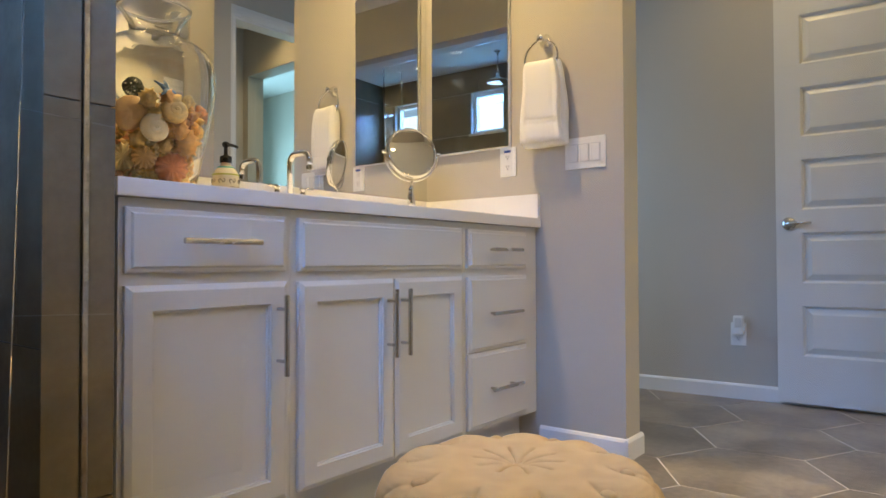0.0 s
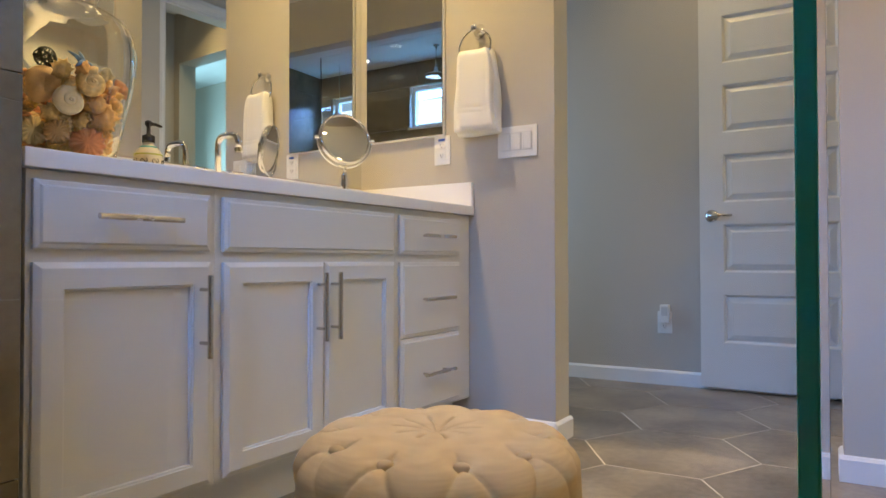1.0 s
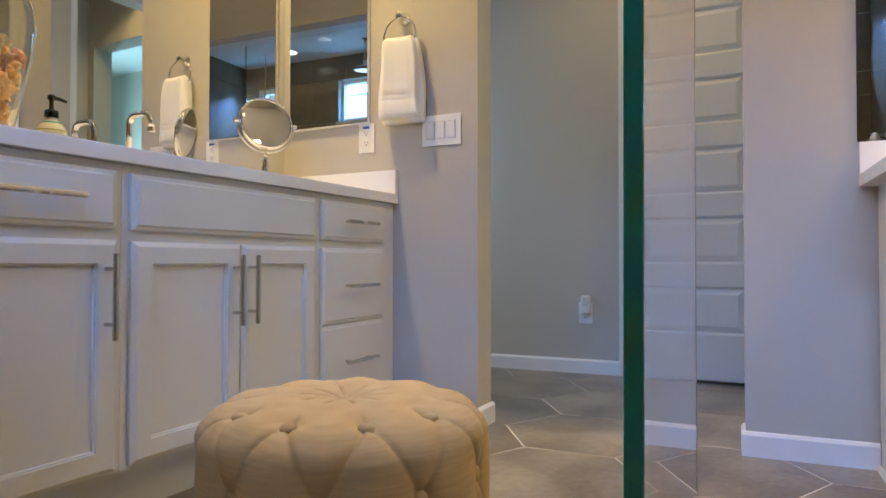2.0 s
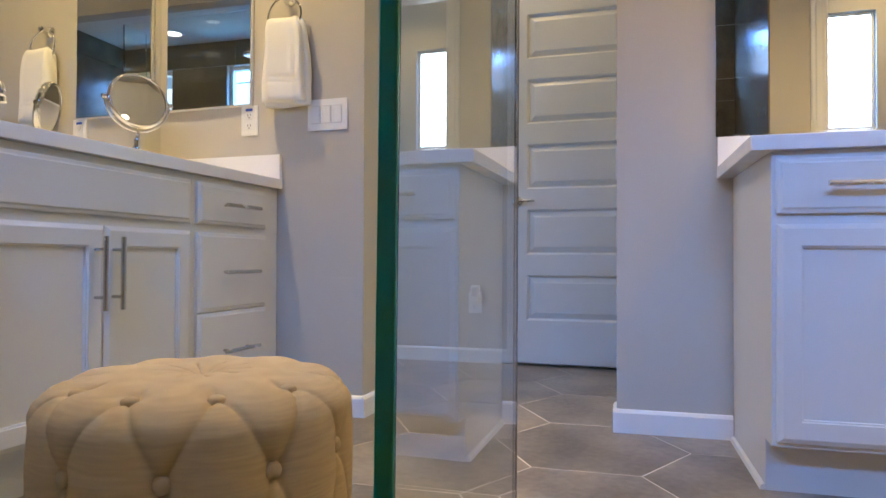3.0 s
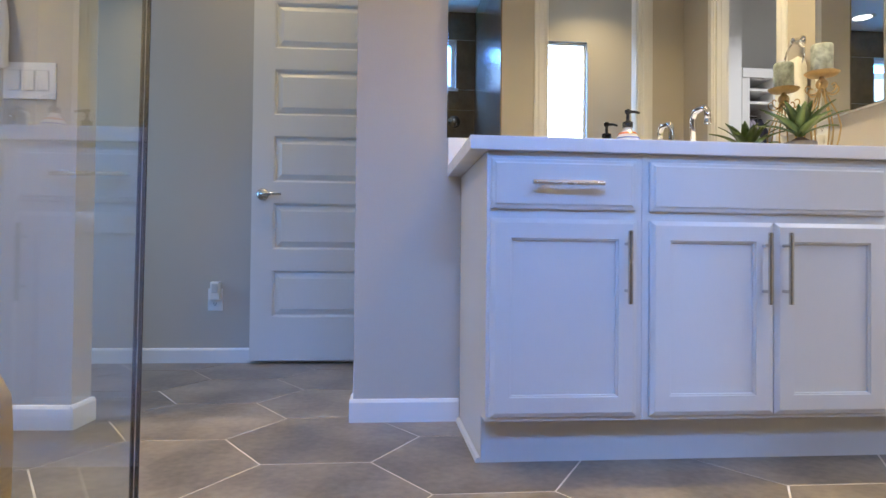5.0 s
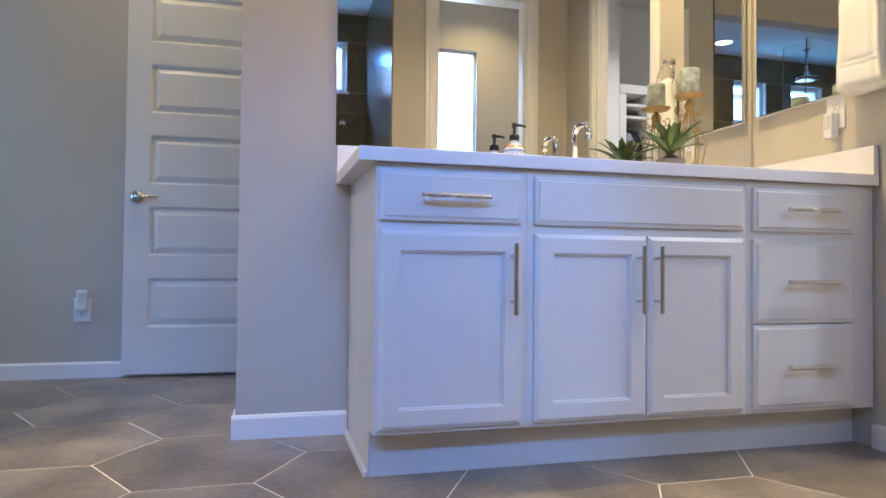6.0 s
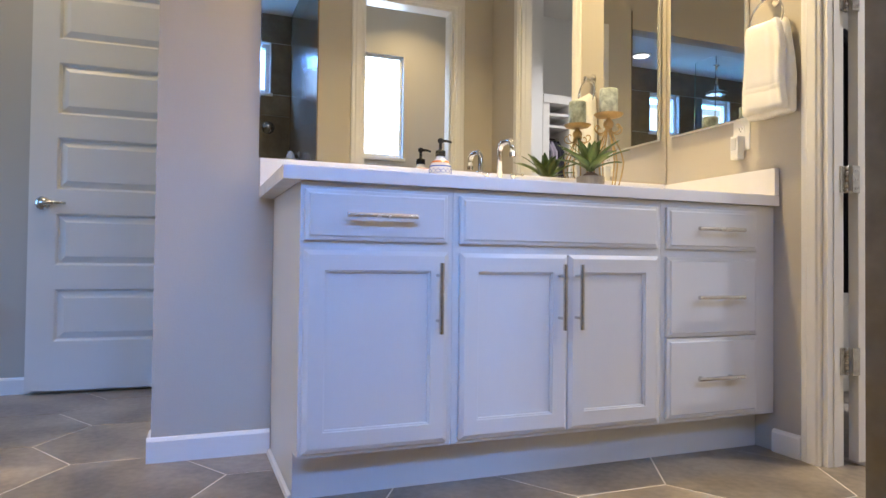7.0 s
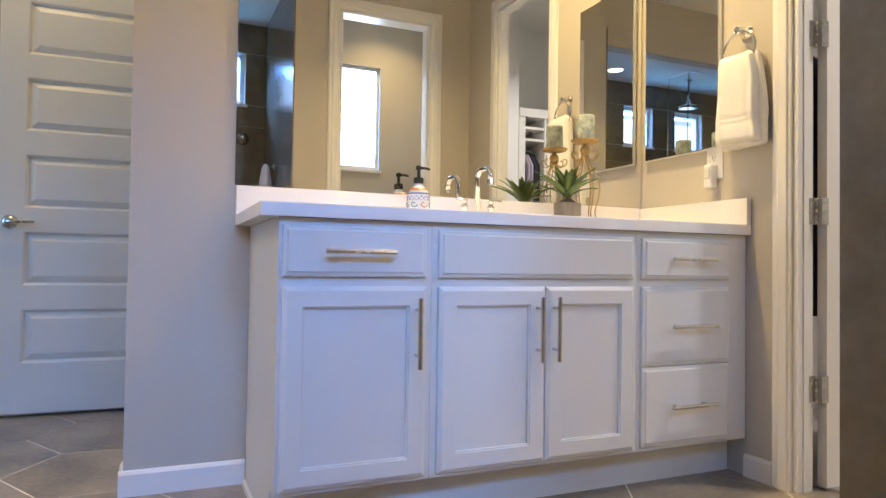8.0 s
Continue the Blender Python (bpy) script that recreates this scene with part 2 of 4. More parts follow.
# vestibule behind
wall_with_holes("wall_hall_far", "x", -3.0, -0.30, 3.98, 4.10, 0, CEIL, [], WALL, None, GREIGE + " wall of the hall")
wall_with_holes("wall_hall_left", "y", 2.6, 3.98, -3.0, -2.88, 0, CEIL, [(2.9, 3.7, 0.75, 1.85)], WALL, None, GREIGE + " wall of the hall")
wall_with_holes("wall_hall_right", "y", 2.725, 5.3, -0.30, -0.18, 0, CEIL, [(2.83, 3.66, -0.01, 2.44)], WALL, None, GREIGE + " wall with the bedroom doorway")
# bedroom and closet shells
wall_with_holes("wall_bedroom_far", "x", -0.30, 3.2, 5.3, 5.4, 0, CEIL, [], WALL, None, "painted bedroom wall")
wall_with_holes("wall_passage_end", "y", 2.725, 3.70, 0.98, 1.10, 0, CEIL, [], WALL, None, "painted end wall of the passage")
wall_with_holes("wall_passage_far", "x", -0.18, 1.10, 3.70, 3.86, 0, CEIL, [(-0.13, 0.90, -0.01, 2.43)], WALL, None, "painted wall with a wide opening to the bedroom")
wall_with_holes("wall_bedroom_end", "y", 2.725, 5.4, 3.2, 3.3, 0, CEIL, [], WALL_BLUE, None, "pale wall of the bedroom")
wall_with_holes("wall_closet_near", "x", 1.745, 3.4, 2.725, 2.845, 0, CEIL, [], WALL_WHITE, None, "white closet wall")
wall_with_holes("wall_closet_end", "y", -0.2, 2.725, 3.4, 3.5, 0, CEIL, [], WALL_WHITE, None, "white closet wall")
wall_with_holes("wall_closet_pier", "x", 1.95, 2.398, -0.2, 0.165, 0, CEIL, [], WALL_WHITE, None, "white closet wall beside the shelving")
wall_with_holes("wall_closet_far", "x", 1.95, 3.4, -0.3, -0.2, 0, CEIL, [], WALL_WHITE, None, "white closet wall")


def baseboard(x0, x1, m, label="white painted baseboard", h=0.081, t=0.013):
    """Runs along x, its back on y = 0, facing -y."""
    bm = bmesh.new()
    prof = [(0, 0), (-t, 0), (-t, h - 0.012), (-t * 0.55, h - 0.003), (0, h)]
    rings_mesh(bm, [[(x, y, z) for y, z in prof] for x in (x0, x1)])
    ob = mesh_object("baseboard", bm, TRIM)
    ob.matrix_world = m
    return tagged(ob, label, "baseboard", kind="structure")


baseboard(-0.451, -0.064, pose(0, 2.603, 0))
baseboard(-0.0, 0.12, pose(-0.438, 2.723, 0, 0, 0, -90))
baseboard(0.0, 0.365, FRAME_A @ pose(SIDE, 0.0, 0, 0, 0, -90), "white painted baseboard below the switches")
baseboard(-0.013, 0.143, FRAME_A @ pose(SIDE, -0.357, 0))
baseboard(-2.88, -0.43, pose(0, 3.978, 0))
baseboard(0.0, 0.115, pose(1.623, 2.03, 0, 0, 0, -90))
baseboard(-0.622, -0.425, pose(0, 0.812, 0, 0, 0, 180))


def casing(name, p, q, top, m, label, w=0.075, t=0.018):
    """Door casing with a stepped profile round an opening p..q (along x), facing -y, plus the jamb lining behind it."""
    c = root(name, m, label, "door casing", kind="structure")
    left, right, head = bmesh.new(), bmesh.new(), bmesh.new()
    prof = [(0.0, 0.0), (0.0, 0.50), (0.004, 0.62), (0.009, 0.66), (0.013, 0.95), (0.017, 1.0), (0.044, 1.0), (0.048, 0.90), (0.052, 0.76), (0.066, 0.70), (w - 0.003, 0.55), (w, 0.42), (w, 0.0)]
    rings_mesh(left, [[(p - a, -d * t, 0 if low else top + a) for a, d in prof] for low in (True, False)])
    rings_mesh(right, [[(q + a, -d * t, 0 if low else top + a) for a, d in prof] for low in (True, False)])
    rings_mesh(head, [[((p - a + 0.0004) if side else (q + a - 0.0004), -d * t, top + a) for a, d in prof] for side in (True, False)])
    part("side_casing", left, TRIM, c), part("side_casing", right, TRIM, c), part("head_casing", head, TRIM, c)
    return c


def jamb(name, p, q, top, depth, m, label):
    j = root(name, m, label, "door jamb", kind="structure")
    for s, x in ((1, p), (-1, q)):
        part("post", boxed(min(x, x + s * 0.018), max(x, x + s * 0.018), 0.001, depth - 0.001, 0, top), TRIM, j)
        part("stop", boxed(min(x + s * 0.0182, x + s * 0.022), max(x + s * 0.0182, x + s * 0.022), 0.026, 0.052, 0, top - 0.02, bevel=0.001), TRIM, j)
    part("head", boxed(p + 0.0182, q - 0.0182, 0.001, depth - 0.001, top - 0.018, top), TRIM, j)
    return j


M_CLOSET = pose(1.625, 0, 0, 0, 0, -90)   # x runs along -y, y into the wall
casing("casing_closet", -1.84, -1.22, 2.385, M_CLOSET, "white stepped casing of the closet doorway")
jamb("jamb_closet", -1.84, -1.22, 2.385, 0.075, M_CLOSET, "white door jamb with a stop")
M_TOILET = pose(0, 0.81, 0, 0, 0, 180)
casing("casing_toilet", -1.335, -0.70, 2.385, M_TOILET, "white casing of the toilet room doorway")
jamb("jamb_toilet", -1.335, -0.70, 2.385, 0.12, M_TOILET, "white door jamb of the toilet room")
M_HALL = pose(-0.30, 0, 0, 0, 0, -90)
casing("casing_hall", -3.66, -2.83, 2.44, M_HALL, "white casing of the bedroom doorway")
jamb("jamb_hall", -3.66, -2.83, 2.44, 0.12, M_HALL, "white door jamb of the bedroom doorway")

# ---- windows ----


def window(name, x0, x1, z0, z1, y, m, label):
    w = root(name, m, label, "window", kind="structure")
    fw = 0.035
    for a in ((x0, x0 + fw, z0, z1), (x1 - fw, x1, z0, z1), (x0 + fw, x1 - fw, z0, z0 + fw), (x0 + fw, x1 - fw, z1 - fw, z1)):
        part("window_frame", boxed(a[0], a[1], y - 0.03, y + 0.03, a[2], a[3], bevel=0.003), TRIM, w)
    p = part("pane", boxed(x0 + fw, x1 - fw, y - 0.004, y + 0.004, z0 + fw, z1 - fw), GLASS, w)
    p.visible_shadow = False
    part("window_sill", boxed(x0 - 0.02, x1 + 0.02, y - 0.02, y + 0.09, z0 - 0.02, z0 + 0.002, bevel=0.003), TRIM, w)
    return w


for k, wx in enumerate(SHOWER_WINDOWS):
    window("window_%d" % (k + 1), wx, wx + 0.36, 1.97, 2.37, -0.43, Matrix(), "small high shower window with white frame")
window("window_4", 0.97, 1.35, 1.53, 2.40, -0.43, Matrix(), "bright window with white frame in the toilet room")
for n_, x0, x1, z0, z1, y in (("backdrop", -4.5, 3.5, 0.0, 2.75, -2.2),):
    tagged(mesh_object(n_, boxed(x0, x1, y - 0.02, y, z0, z1), OUTSIDE), "overexposed daylight outside the window", "backdrop", kind="structure")

# ---- ceiling lights ----
for cx, cy, w, tint in CANS:
    d = root("ceiling_downlight", pose(cx, cy, 2.60 if cy < 0.0 else CEIL), "round recessed ceiling downlight, lit warm white", "ceiling light", "recessed ceiling lights")
    part("trim_ring", lathe(bmesh.new(), [(0.07, -0.002), (0.072, -0.010), (0.095, -0.006), (0.098, 0.0)], 32, cap=(False, False)), TRIM, d, smooth=True)
    part("diffuser", lathe(bmesh.new(), [(0.001, -0.004), (0.070, -0.004), (0.070, -0.001)], 32), LAMP_FACE, d)

# ---- shower ----


def tile_grid(parent, m, x0, x1, z0, z1, w, h, shift, mat, thick=0.009):
    """Large wall tiles facing -y on the plane y = 0, set in staggered courses."""
    gap = 0.003
    cache = {}
    row, z = 0, z0
    while z < z1 - 0.01:
        zb = min(z + h, z1)
        x = x0 - (w * shift if row % 2 else 0)
        while x < x1 - 0.005:
            a, b = max(x, x0), min(x + w, x1)
            if b - a > 0.02:
                key = (round(b - a, 4), round(zb - z, 4))
                if key not in cache:
                    bm = boxed(0, b - a - gap, -thick, 0, 0, zb - z - gap, bevel=0.0015)
                    ob = part("tile", bm, mat, parent)
                    cache[key] = ob.data
                else:
                    ob = new("tile", cache[key])
                    ob.parent = parent
                ob.matrix_local = m @ pose(a, 0, z)
            x += w
        z += h
        row += 1


sw = root("shower_wall_tiles", Matrix(), "large brown-grey porcelain shower wall tiles", "tile wall", kind="structure")
tile_grid(sw, pose(0, -0.36, 0, 0, 0, 180), -0.41, 2.62, 0, 1.966, 1.2, 0.6, 0.5, TILE_WALL)
for xa, xb in ((-0.41, -0.253), (0.113, 0.698), (1.063, 1.358), (1.723, 2.62)):
    tile_grid(sw, pose(0, -0.36, 0, 0, 0, 180), xa, xb, 1.969, 2.372, 1.2, 0.6, 0.5, TILE_WALL)
tile_grid(sw, pose(0, -0.36, 0, 0, 0, 180), -0.41, 2.62, 2.375, 2.75, 1.2, 0.6, 0.5, TILE_WALL)
tile_grid(sw, pose(0.414, 0, 0, 0, 0, -90), -0.812, 0.35, 0, 2.60, 1.2, 1.2, 0.5, TILE_WALL)
tile_grid(sw, pose(-2.63, 0, 0, 0, 0, 90), -0.35, 0.62, 0, 2.75, 1.2, 0.6, 0.5, TILE_WALL)
# tiled divider beside vanity a
div = root("shower_divider", FRAME_A @ pose(0.040, 0, 0), "tiled divider wall with a metal edge trim beside the vanity", "tile wall", kind="structure")
part("core", boxed(-0.245, -0.128, -0.005, 0.70, 0, CEIL), GROUT_DARK, div)
tile_grid(div, pose(0, -0.005, 0), -0.254, -0.185, -0.475, CEIL, 0.4, 0.76, 0.0, TILE_WALL)
tile_grid(div, pose(0, -0.005, 0), -0.172, -0.120, -0.475, CEIL, 0.4, 0.76, 0.0, TILE_WALL)
tile_grid(div, pose(-0.245, 0, 0, 0, 0, -90), -0.70, 0.013, -0.18, CEIL, 1.2, 0.76, 0.5, TILE_WALL)
part("edge_trim", boxed(-0.1845, -0.1725, -0.016, -0.003, 0, CEIL, bevel=0.002), HINGE, div, "brushed metal edge trim")
tagged(mesh_object("shower_floor", boxed(-2.62, 0.41, -0.36, 0.72, -0.003, 0.004), TILE_WALL), "grey-brown tiled shower floor", "floor", kind="structure")

glass = root("shower_enclosure", pose(-0.5055, 0.431, 0, -1.3, 0, -1.3), "frameless clear glass shower enclosure with polished green edge", "shower enclosure")
part("return_pane", boxed(-0.0034, 0.0034, 0.0012, 0.240, 0.011, 2.40), GLASS, glass).visible_shadow = False
part("polished_edge", boxed(-0.0036, 0.0036, -0.002, 0.001, 0.011, 2.40, bevel=0.0011), GLASS_EDGE, glass, "polished green glass edge")
part("joint_seal", boxed(-0.0035, 0.0035, 0.2402, 0.2412, 0.011, 2.40), SLOT, glass, "dark glass joint")
part("front_pane", boxed(-1.36, -0.0040, 0.2335, 0.2400, 0.011, 2.40), GLASS, glass).visible_shadow = False

rain = root("rain_shower_head", pose(-1.20, 0.0, 0), "chrome rain shower head hanging from the ceiling", "shower head")
part("arm", rod((0, 0, 2.38), (0, 0, 2.596), 0.010), CHROME, rain, smooth=True)
part("flange", lathe(bmesh.new(), [(0.001, 2.586), (0.028, 2.588), (0.03, 2.599)], 24), CHROME, rain, smooth=True)
part("head", lathe(bmesh.new(), [(0.001, 2.32), (0.10, 2.32), (0.104, 2.326), (0.06, 2.345), (0.02, 2.36), (0.014, 2.40)], 32), CHROME, rain, smooth=True)

# ---- doors ----


def panel_door(name, w, h, m, label, panels, stile=0.115, t=0.035):
    """A leaf from x = 0 to w, facing -y, with raised-field panels (bottom, top)."""
    d = root(name, m, label, "door", kind="structure")
    bm = bmesh.new()
    zs = [0.0] + [v for p in panels for v in p] + [h]
    box(bm, 0, stile, 0, t, 0, h), box(bm, w - stile, w, 0, t, 0, h)
    for a, b in zip(zs[0::2], zs[1::2]):
        box(bm, stile, w - stile, 0, t, a, b)
    part("leaf", bm, DOOR, d)
    for a, b in panels:
        pm = bmesh.new()
        frame_panel(pm, stile + 0.0003, w - stile - 0.0003, a + 0.0003, b - 0.0003, [(0.0, 0.0), (0.003, 0.001), (0.012, 0.0145), (0.016, 0.015), (0.044, 0.003), (0.046, 0.0026)], t - 0.004)
        part("panel", pm, DOOR, d)
    return d


PANELS = [(0.236 + 0.3685 * i, 0.492 + 0.3685 * i) for i in range(6)]
hall_door = panel_door("door_1", 0.76, 2.43, pose(-1.05, 3.925, 0.018, 0, 0, -1.5), "off-white six-panel door standing open against the wall", PANELS)


def lever(parent, x, z):
    part("rose", lathe(bmesh.new(), [(0.033, 0.0), (0.033, 0.006), (0.026, 0.012), (0.012, 0.014), (0.012, 0.045), (0.001, 0.046)], 28), NICKEL, parent, "satin nickel rose", True).matrix_local = pose(x, 0.001, z, 90)
    part("handle", tube(bmesh.new(), [(x - 0.012, -0.040, z), (x + 0.03, -0.043, z), (x + 0.07, -0.042, z + 0.002), (x + 0.105, -0.036, z + 0.001)], [0.012, 0.010, 0.008, 0.006]), NICKEL, parent, "satin nickel lever", True)


lever(hall_door, 0.06, 0.905)

panel_door("door_2", 0.72, 2.35, pose(1.742, 1.801, 0.012, 0, 0, 1), "white door open into the closet", PANELS)
for hz in (0.345, 0.95, 1.56, 2.2):
    hg = root("door_hinge", pose(1.707, 1.8195, hz), "satin nickel door hinge", "hinge", "closet door hinges")
    for k in range(5):
        part("knuckle", rod((0, -0.004, -0.045 + 0.0182 * k), (0, -0.004, -0.028 + 0.0182 * k), 0.0065), HINGE, hg, smooth=True)
    part("leaf_plate", boxed(-0.030, -0.005, -0.004, -0.0005, -0.045, 0.045, bevel=0.001), HINGE, hg)
    part("leaf_plate", boxed(0.005, 0.038, -0.0225, -0.0195, -0.045, 0.045, bevel=0.001), HINGE, hg)
    for x in (-0.018, 0.020, 0.031):
        for z in (-0.03, 0.0, 0.03):
            part("screw", lathe(bmesh.new(), [(0.0035, 0), (0.003, 0.0012), (0.001, 0.0012)], 10), NICKEL, hg).matrix_local = pose(x, -0.0042 if x < 0 else -0.0227, z, 90)

# ---- vanities ----


def bar_handle(parent, c, length, vertical):
    """A round bar pull on two posts, in front of the face y = 0."""
    ax = Vector((0, 0, 1)) if vertical else Vector((1, 0, 0))
    c = Vector(c)
    bm = tube(bmesh.new(), [c - ax * length / 2, c + ax * length / 2], 0.0068, 16)
    for s in (-1, 1):
        p = c + ax * s * 0.064
        tube(bm, [p, p + Vector((0, 0.036, 0))], 0.0045, 10)
    h = part("handle", bm, NICKEL, parent, "brushed nickel bar handle", False)
    return h


DOOR_STEPS = [(0.0, 0.008), (0.003, 0.006), (0.011, 0.001), (0.013, 0.0), (0.054, 0.0), (0.0552, 0.0042), (0.0590, 0.0048), (0.0600, 0.0125)]
DRAWER_STEPS = [(0.0, 0.008), (0.003, 0.006), (0.010, 0.0045), (0.013, 0.001), (0.0145, 0.0)]


def vanity(m, where, left=-0.112):
    grp = "cabinet units of the " + where

    def unit(label, x0, x1, left_panel=False):
        u = root("vanity_cabinet", m, label, "cabinet", grp)
        bm = bmesh.new()
        box(bm, x0, x1, 0.0185, 0.588, 0.135, 0.871, 0.0015)
        part("body", bm, CABINET, u)
        part("toe_kick", boxed(x0 + (0.004 if left_panel else -0.0005), x1, 0.10, 0.115, 0.0, 0.1345), CABINET, u)
        if left_panel:
            part("side_panel", boxed(x0 + 0.001, x0 + 0.0035, 0.098, 0.588, 0.0, 0.1345), CABINET, u)
            bm = bmesh.new()
            rings_mesh(bm, [[(x0 - 0.001, y, 0.0), (x0 - 0.013, y, 0.0), (x0 - 0.010, y, 0.012), (x0 - 0.001, y, 0.016)] for y in (0.10, 0.578)])
            part("shoe_moulding", bm, CABINET, u)
        return u

    def drawer(u, x0, x1, z0, z1, handle=True):
        d = part("drawer_front", frame_panel(bmesh.new(), x0, x1, z0, z1, DRAWER_STEPS, 0.018), CABINET, u)
        if handle:
            bar_handle(d, ((x0 + x1) / 2, -0.036, (z0 + z1) / 2), 0.196, False)

    def door(u, x0, x1, z0, z1, hx):
        d = part("door", frame_panel(bmesh.new(), x0, x1, z0, z1, DOOR_STEPS, 0.018), CABINET, u)
        bar_handle(d, (hx, -0.036, 0.557), 0.198, True)

    u = unit("white painted base cabinet with one drawer and one door", -0.062, 0.375, True)
    drawer(u, -0.052, 0.355, 0.714, 0.851)
    door(u, -0.052, 0.357, 0.148, 0.688, 0.323)
    u = unit("white painted sink base with a false front and two doors", 0.3755, 1.118)
    drawer(u, 0.395, 1.100, 0.712, 0.850, False)
    door(u, 0.396, 0.755, 0.148, 0.686, 0.722)
    door(u, 0.759, 1.100, 0.148, 0.686, 0.782)
    u = unit("white painted base cabinet with three drawers", 1.1185, 1.620)
    drawer(u, 1.136, 1.527, 0.711, 0.849)
    drawer(u, 1.136, 1.527, 0.419, 0.684)
    drawer(u, 1.136, 1.527, 0.150, 0.415)

    top = root("countertop", m, "white quartz countertop with backsplash on the vanity", "countertop")
    part("slab", boxed(left, 1.621, -0.006, 0.592, 0.872, 0.910, bevel=0.003), QUARTZ, top)
    part("backsplash", boxed(left, 1.600, 0.572, 0.592, 0.9105, 1.010, bevel=0.002), QUARTZ, top)
    part("side_splash", boxed(1.6005, 1.6215, -0.004, 0.592, 0.9105, 1.008, bevel=0.002), QUARTZ, top)

    mir = root("wall_mirror", m, "large frameless vanity mirror above the backsplash", "mirror")
    part("mirror_glass", boxed(left, SIDE - 0.004, 0.586, 0.592, 1.014, 2.44), MIRROR, mir)
    part("bottom_channel", boxed(left - 0.002, SIDE - 0.003, 0.583, 0.5925, 1.0105, 1.018), CHROME, mir)
    part("edge_strip", boxed(left - 0.004, left, 0.584, 0.5925, 1.014, 2.44), CHROME, mir)

    cab = root("mirror_cabinet", m, "recessed medicine cabinet with a mirror door on the end wall", "mirror cabinet")
    part("box", boxed(SIDE - 0.010, SIDE - 0.001, 0.132, 0.548, 1.212, 2.05), TRIM, cab)
    part("mirror_door", boxed(SIDE - 0.018, SIDE - 0.0105, 0.136, 0.544, 1.216, 2.046, bevel=0.002), MIRROR, cab)

    # widespread tap: square-bent spout and two levers
    tap = root("basin_tap", m @ pose(0.762, 0.498, 0.911), "polished chrome widespread basin tap", "tap")
    pts = [(0, 0, 0.0), (0, 0, 0.168)] + [(0, -0.032 * (1 - math.cos(a)), 0.168 + 0.032 * math.sin(a)) for a in (0.3, 0.6, 0.9, 1.2, 1.5)]
    pts += [(0, -0.075, 0.199)] + [(0, -0.075 - 0.028 * math.sin(a), 0.171 + 0.028 * math.cos(a)) for a in (0.4, 0.8, 1.2, 1.5)] + [(0, -0.103, 0.146)]
    part("spout", tube(bmesh.new(), pts, 0.0105, 16), CHROME, tap, smooth=True)
    part("base", lathe(bmesh.new(), [(0.026, 0), (0.026, 0.006), (0.019, 0.012), (0.016, 0.03)], 24), CHROME, tap, smooth=True)
    part("aerator", tube(bmesh.new(), [(0, -0.1025, 0.152), (0, -0.1045, 0.138)], [0.0125, 0.0125], 16), CHROME, tap, smooth=False)
    for s in (-1, 1):
        hb = part("tap_handle", lathe(bmesh.new(), [(0.023, 0), (0.023, 0.006), (0.016, 0.012), (0.0125, 0.020), (0.0125, 0.052), (0.0155, 0.056), (0.0155, 0.062), (0.009, 0.067), (0.009, 0.076), (0.0125, 0.080), (0.0125, 0.088), (0.001, 0.091)], 24, at=(s * 0.056, 0, 0)), CHROME, tap, smooth=True)
        part("lever", tube(bmesh.new(), [(s * 0.044, 0.002, 0.084), (s * 0.068, -0.002, 0.084), (s * 0.098, -0.008, 0.086)], [0.0045, 0.0055, 0.0042]), CHROME, hb, smooth=True)
    basin = root("wash_basin", m @ pose(0.745, 0.27, 0.9105), "white undermount basin rim in the countertop", "basin")
    part("rim", lathe(bmesh.new(), [(0.19, 0), (0.195, 0.0015), (0.21, 0.0015), (0.212, 0)], 40, cap=(False, False), squash=0.75), PLASTIC, basin, smooth=True)


vanity(FRAME_A, "first vanity", -0.075)
vanity(FRAME_B, "second vanity")

# ---- wall fittings ----


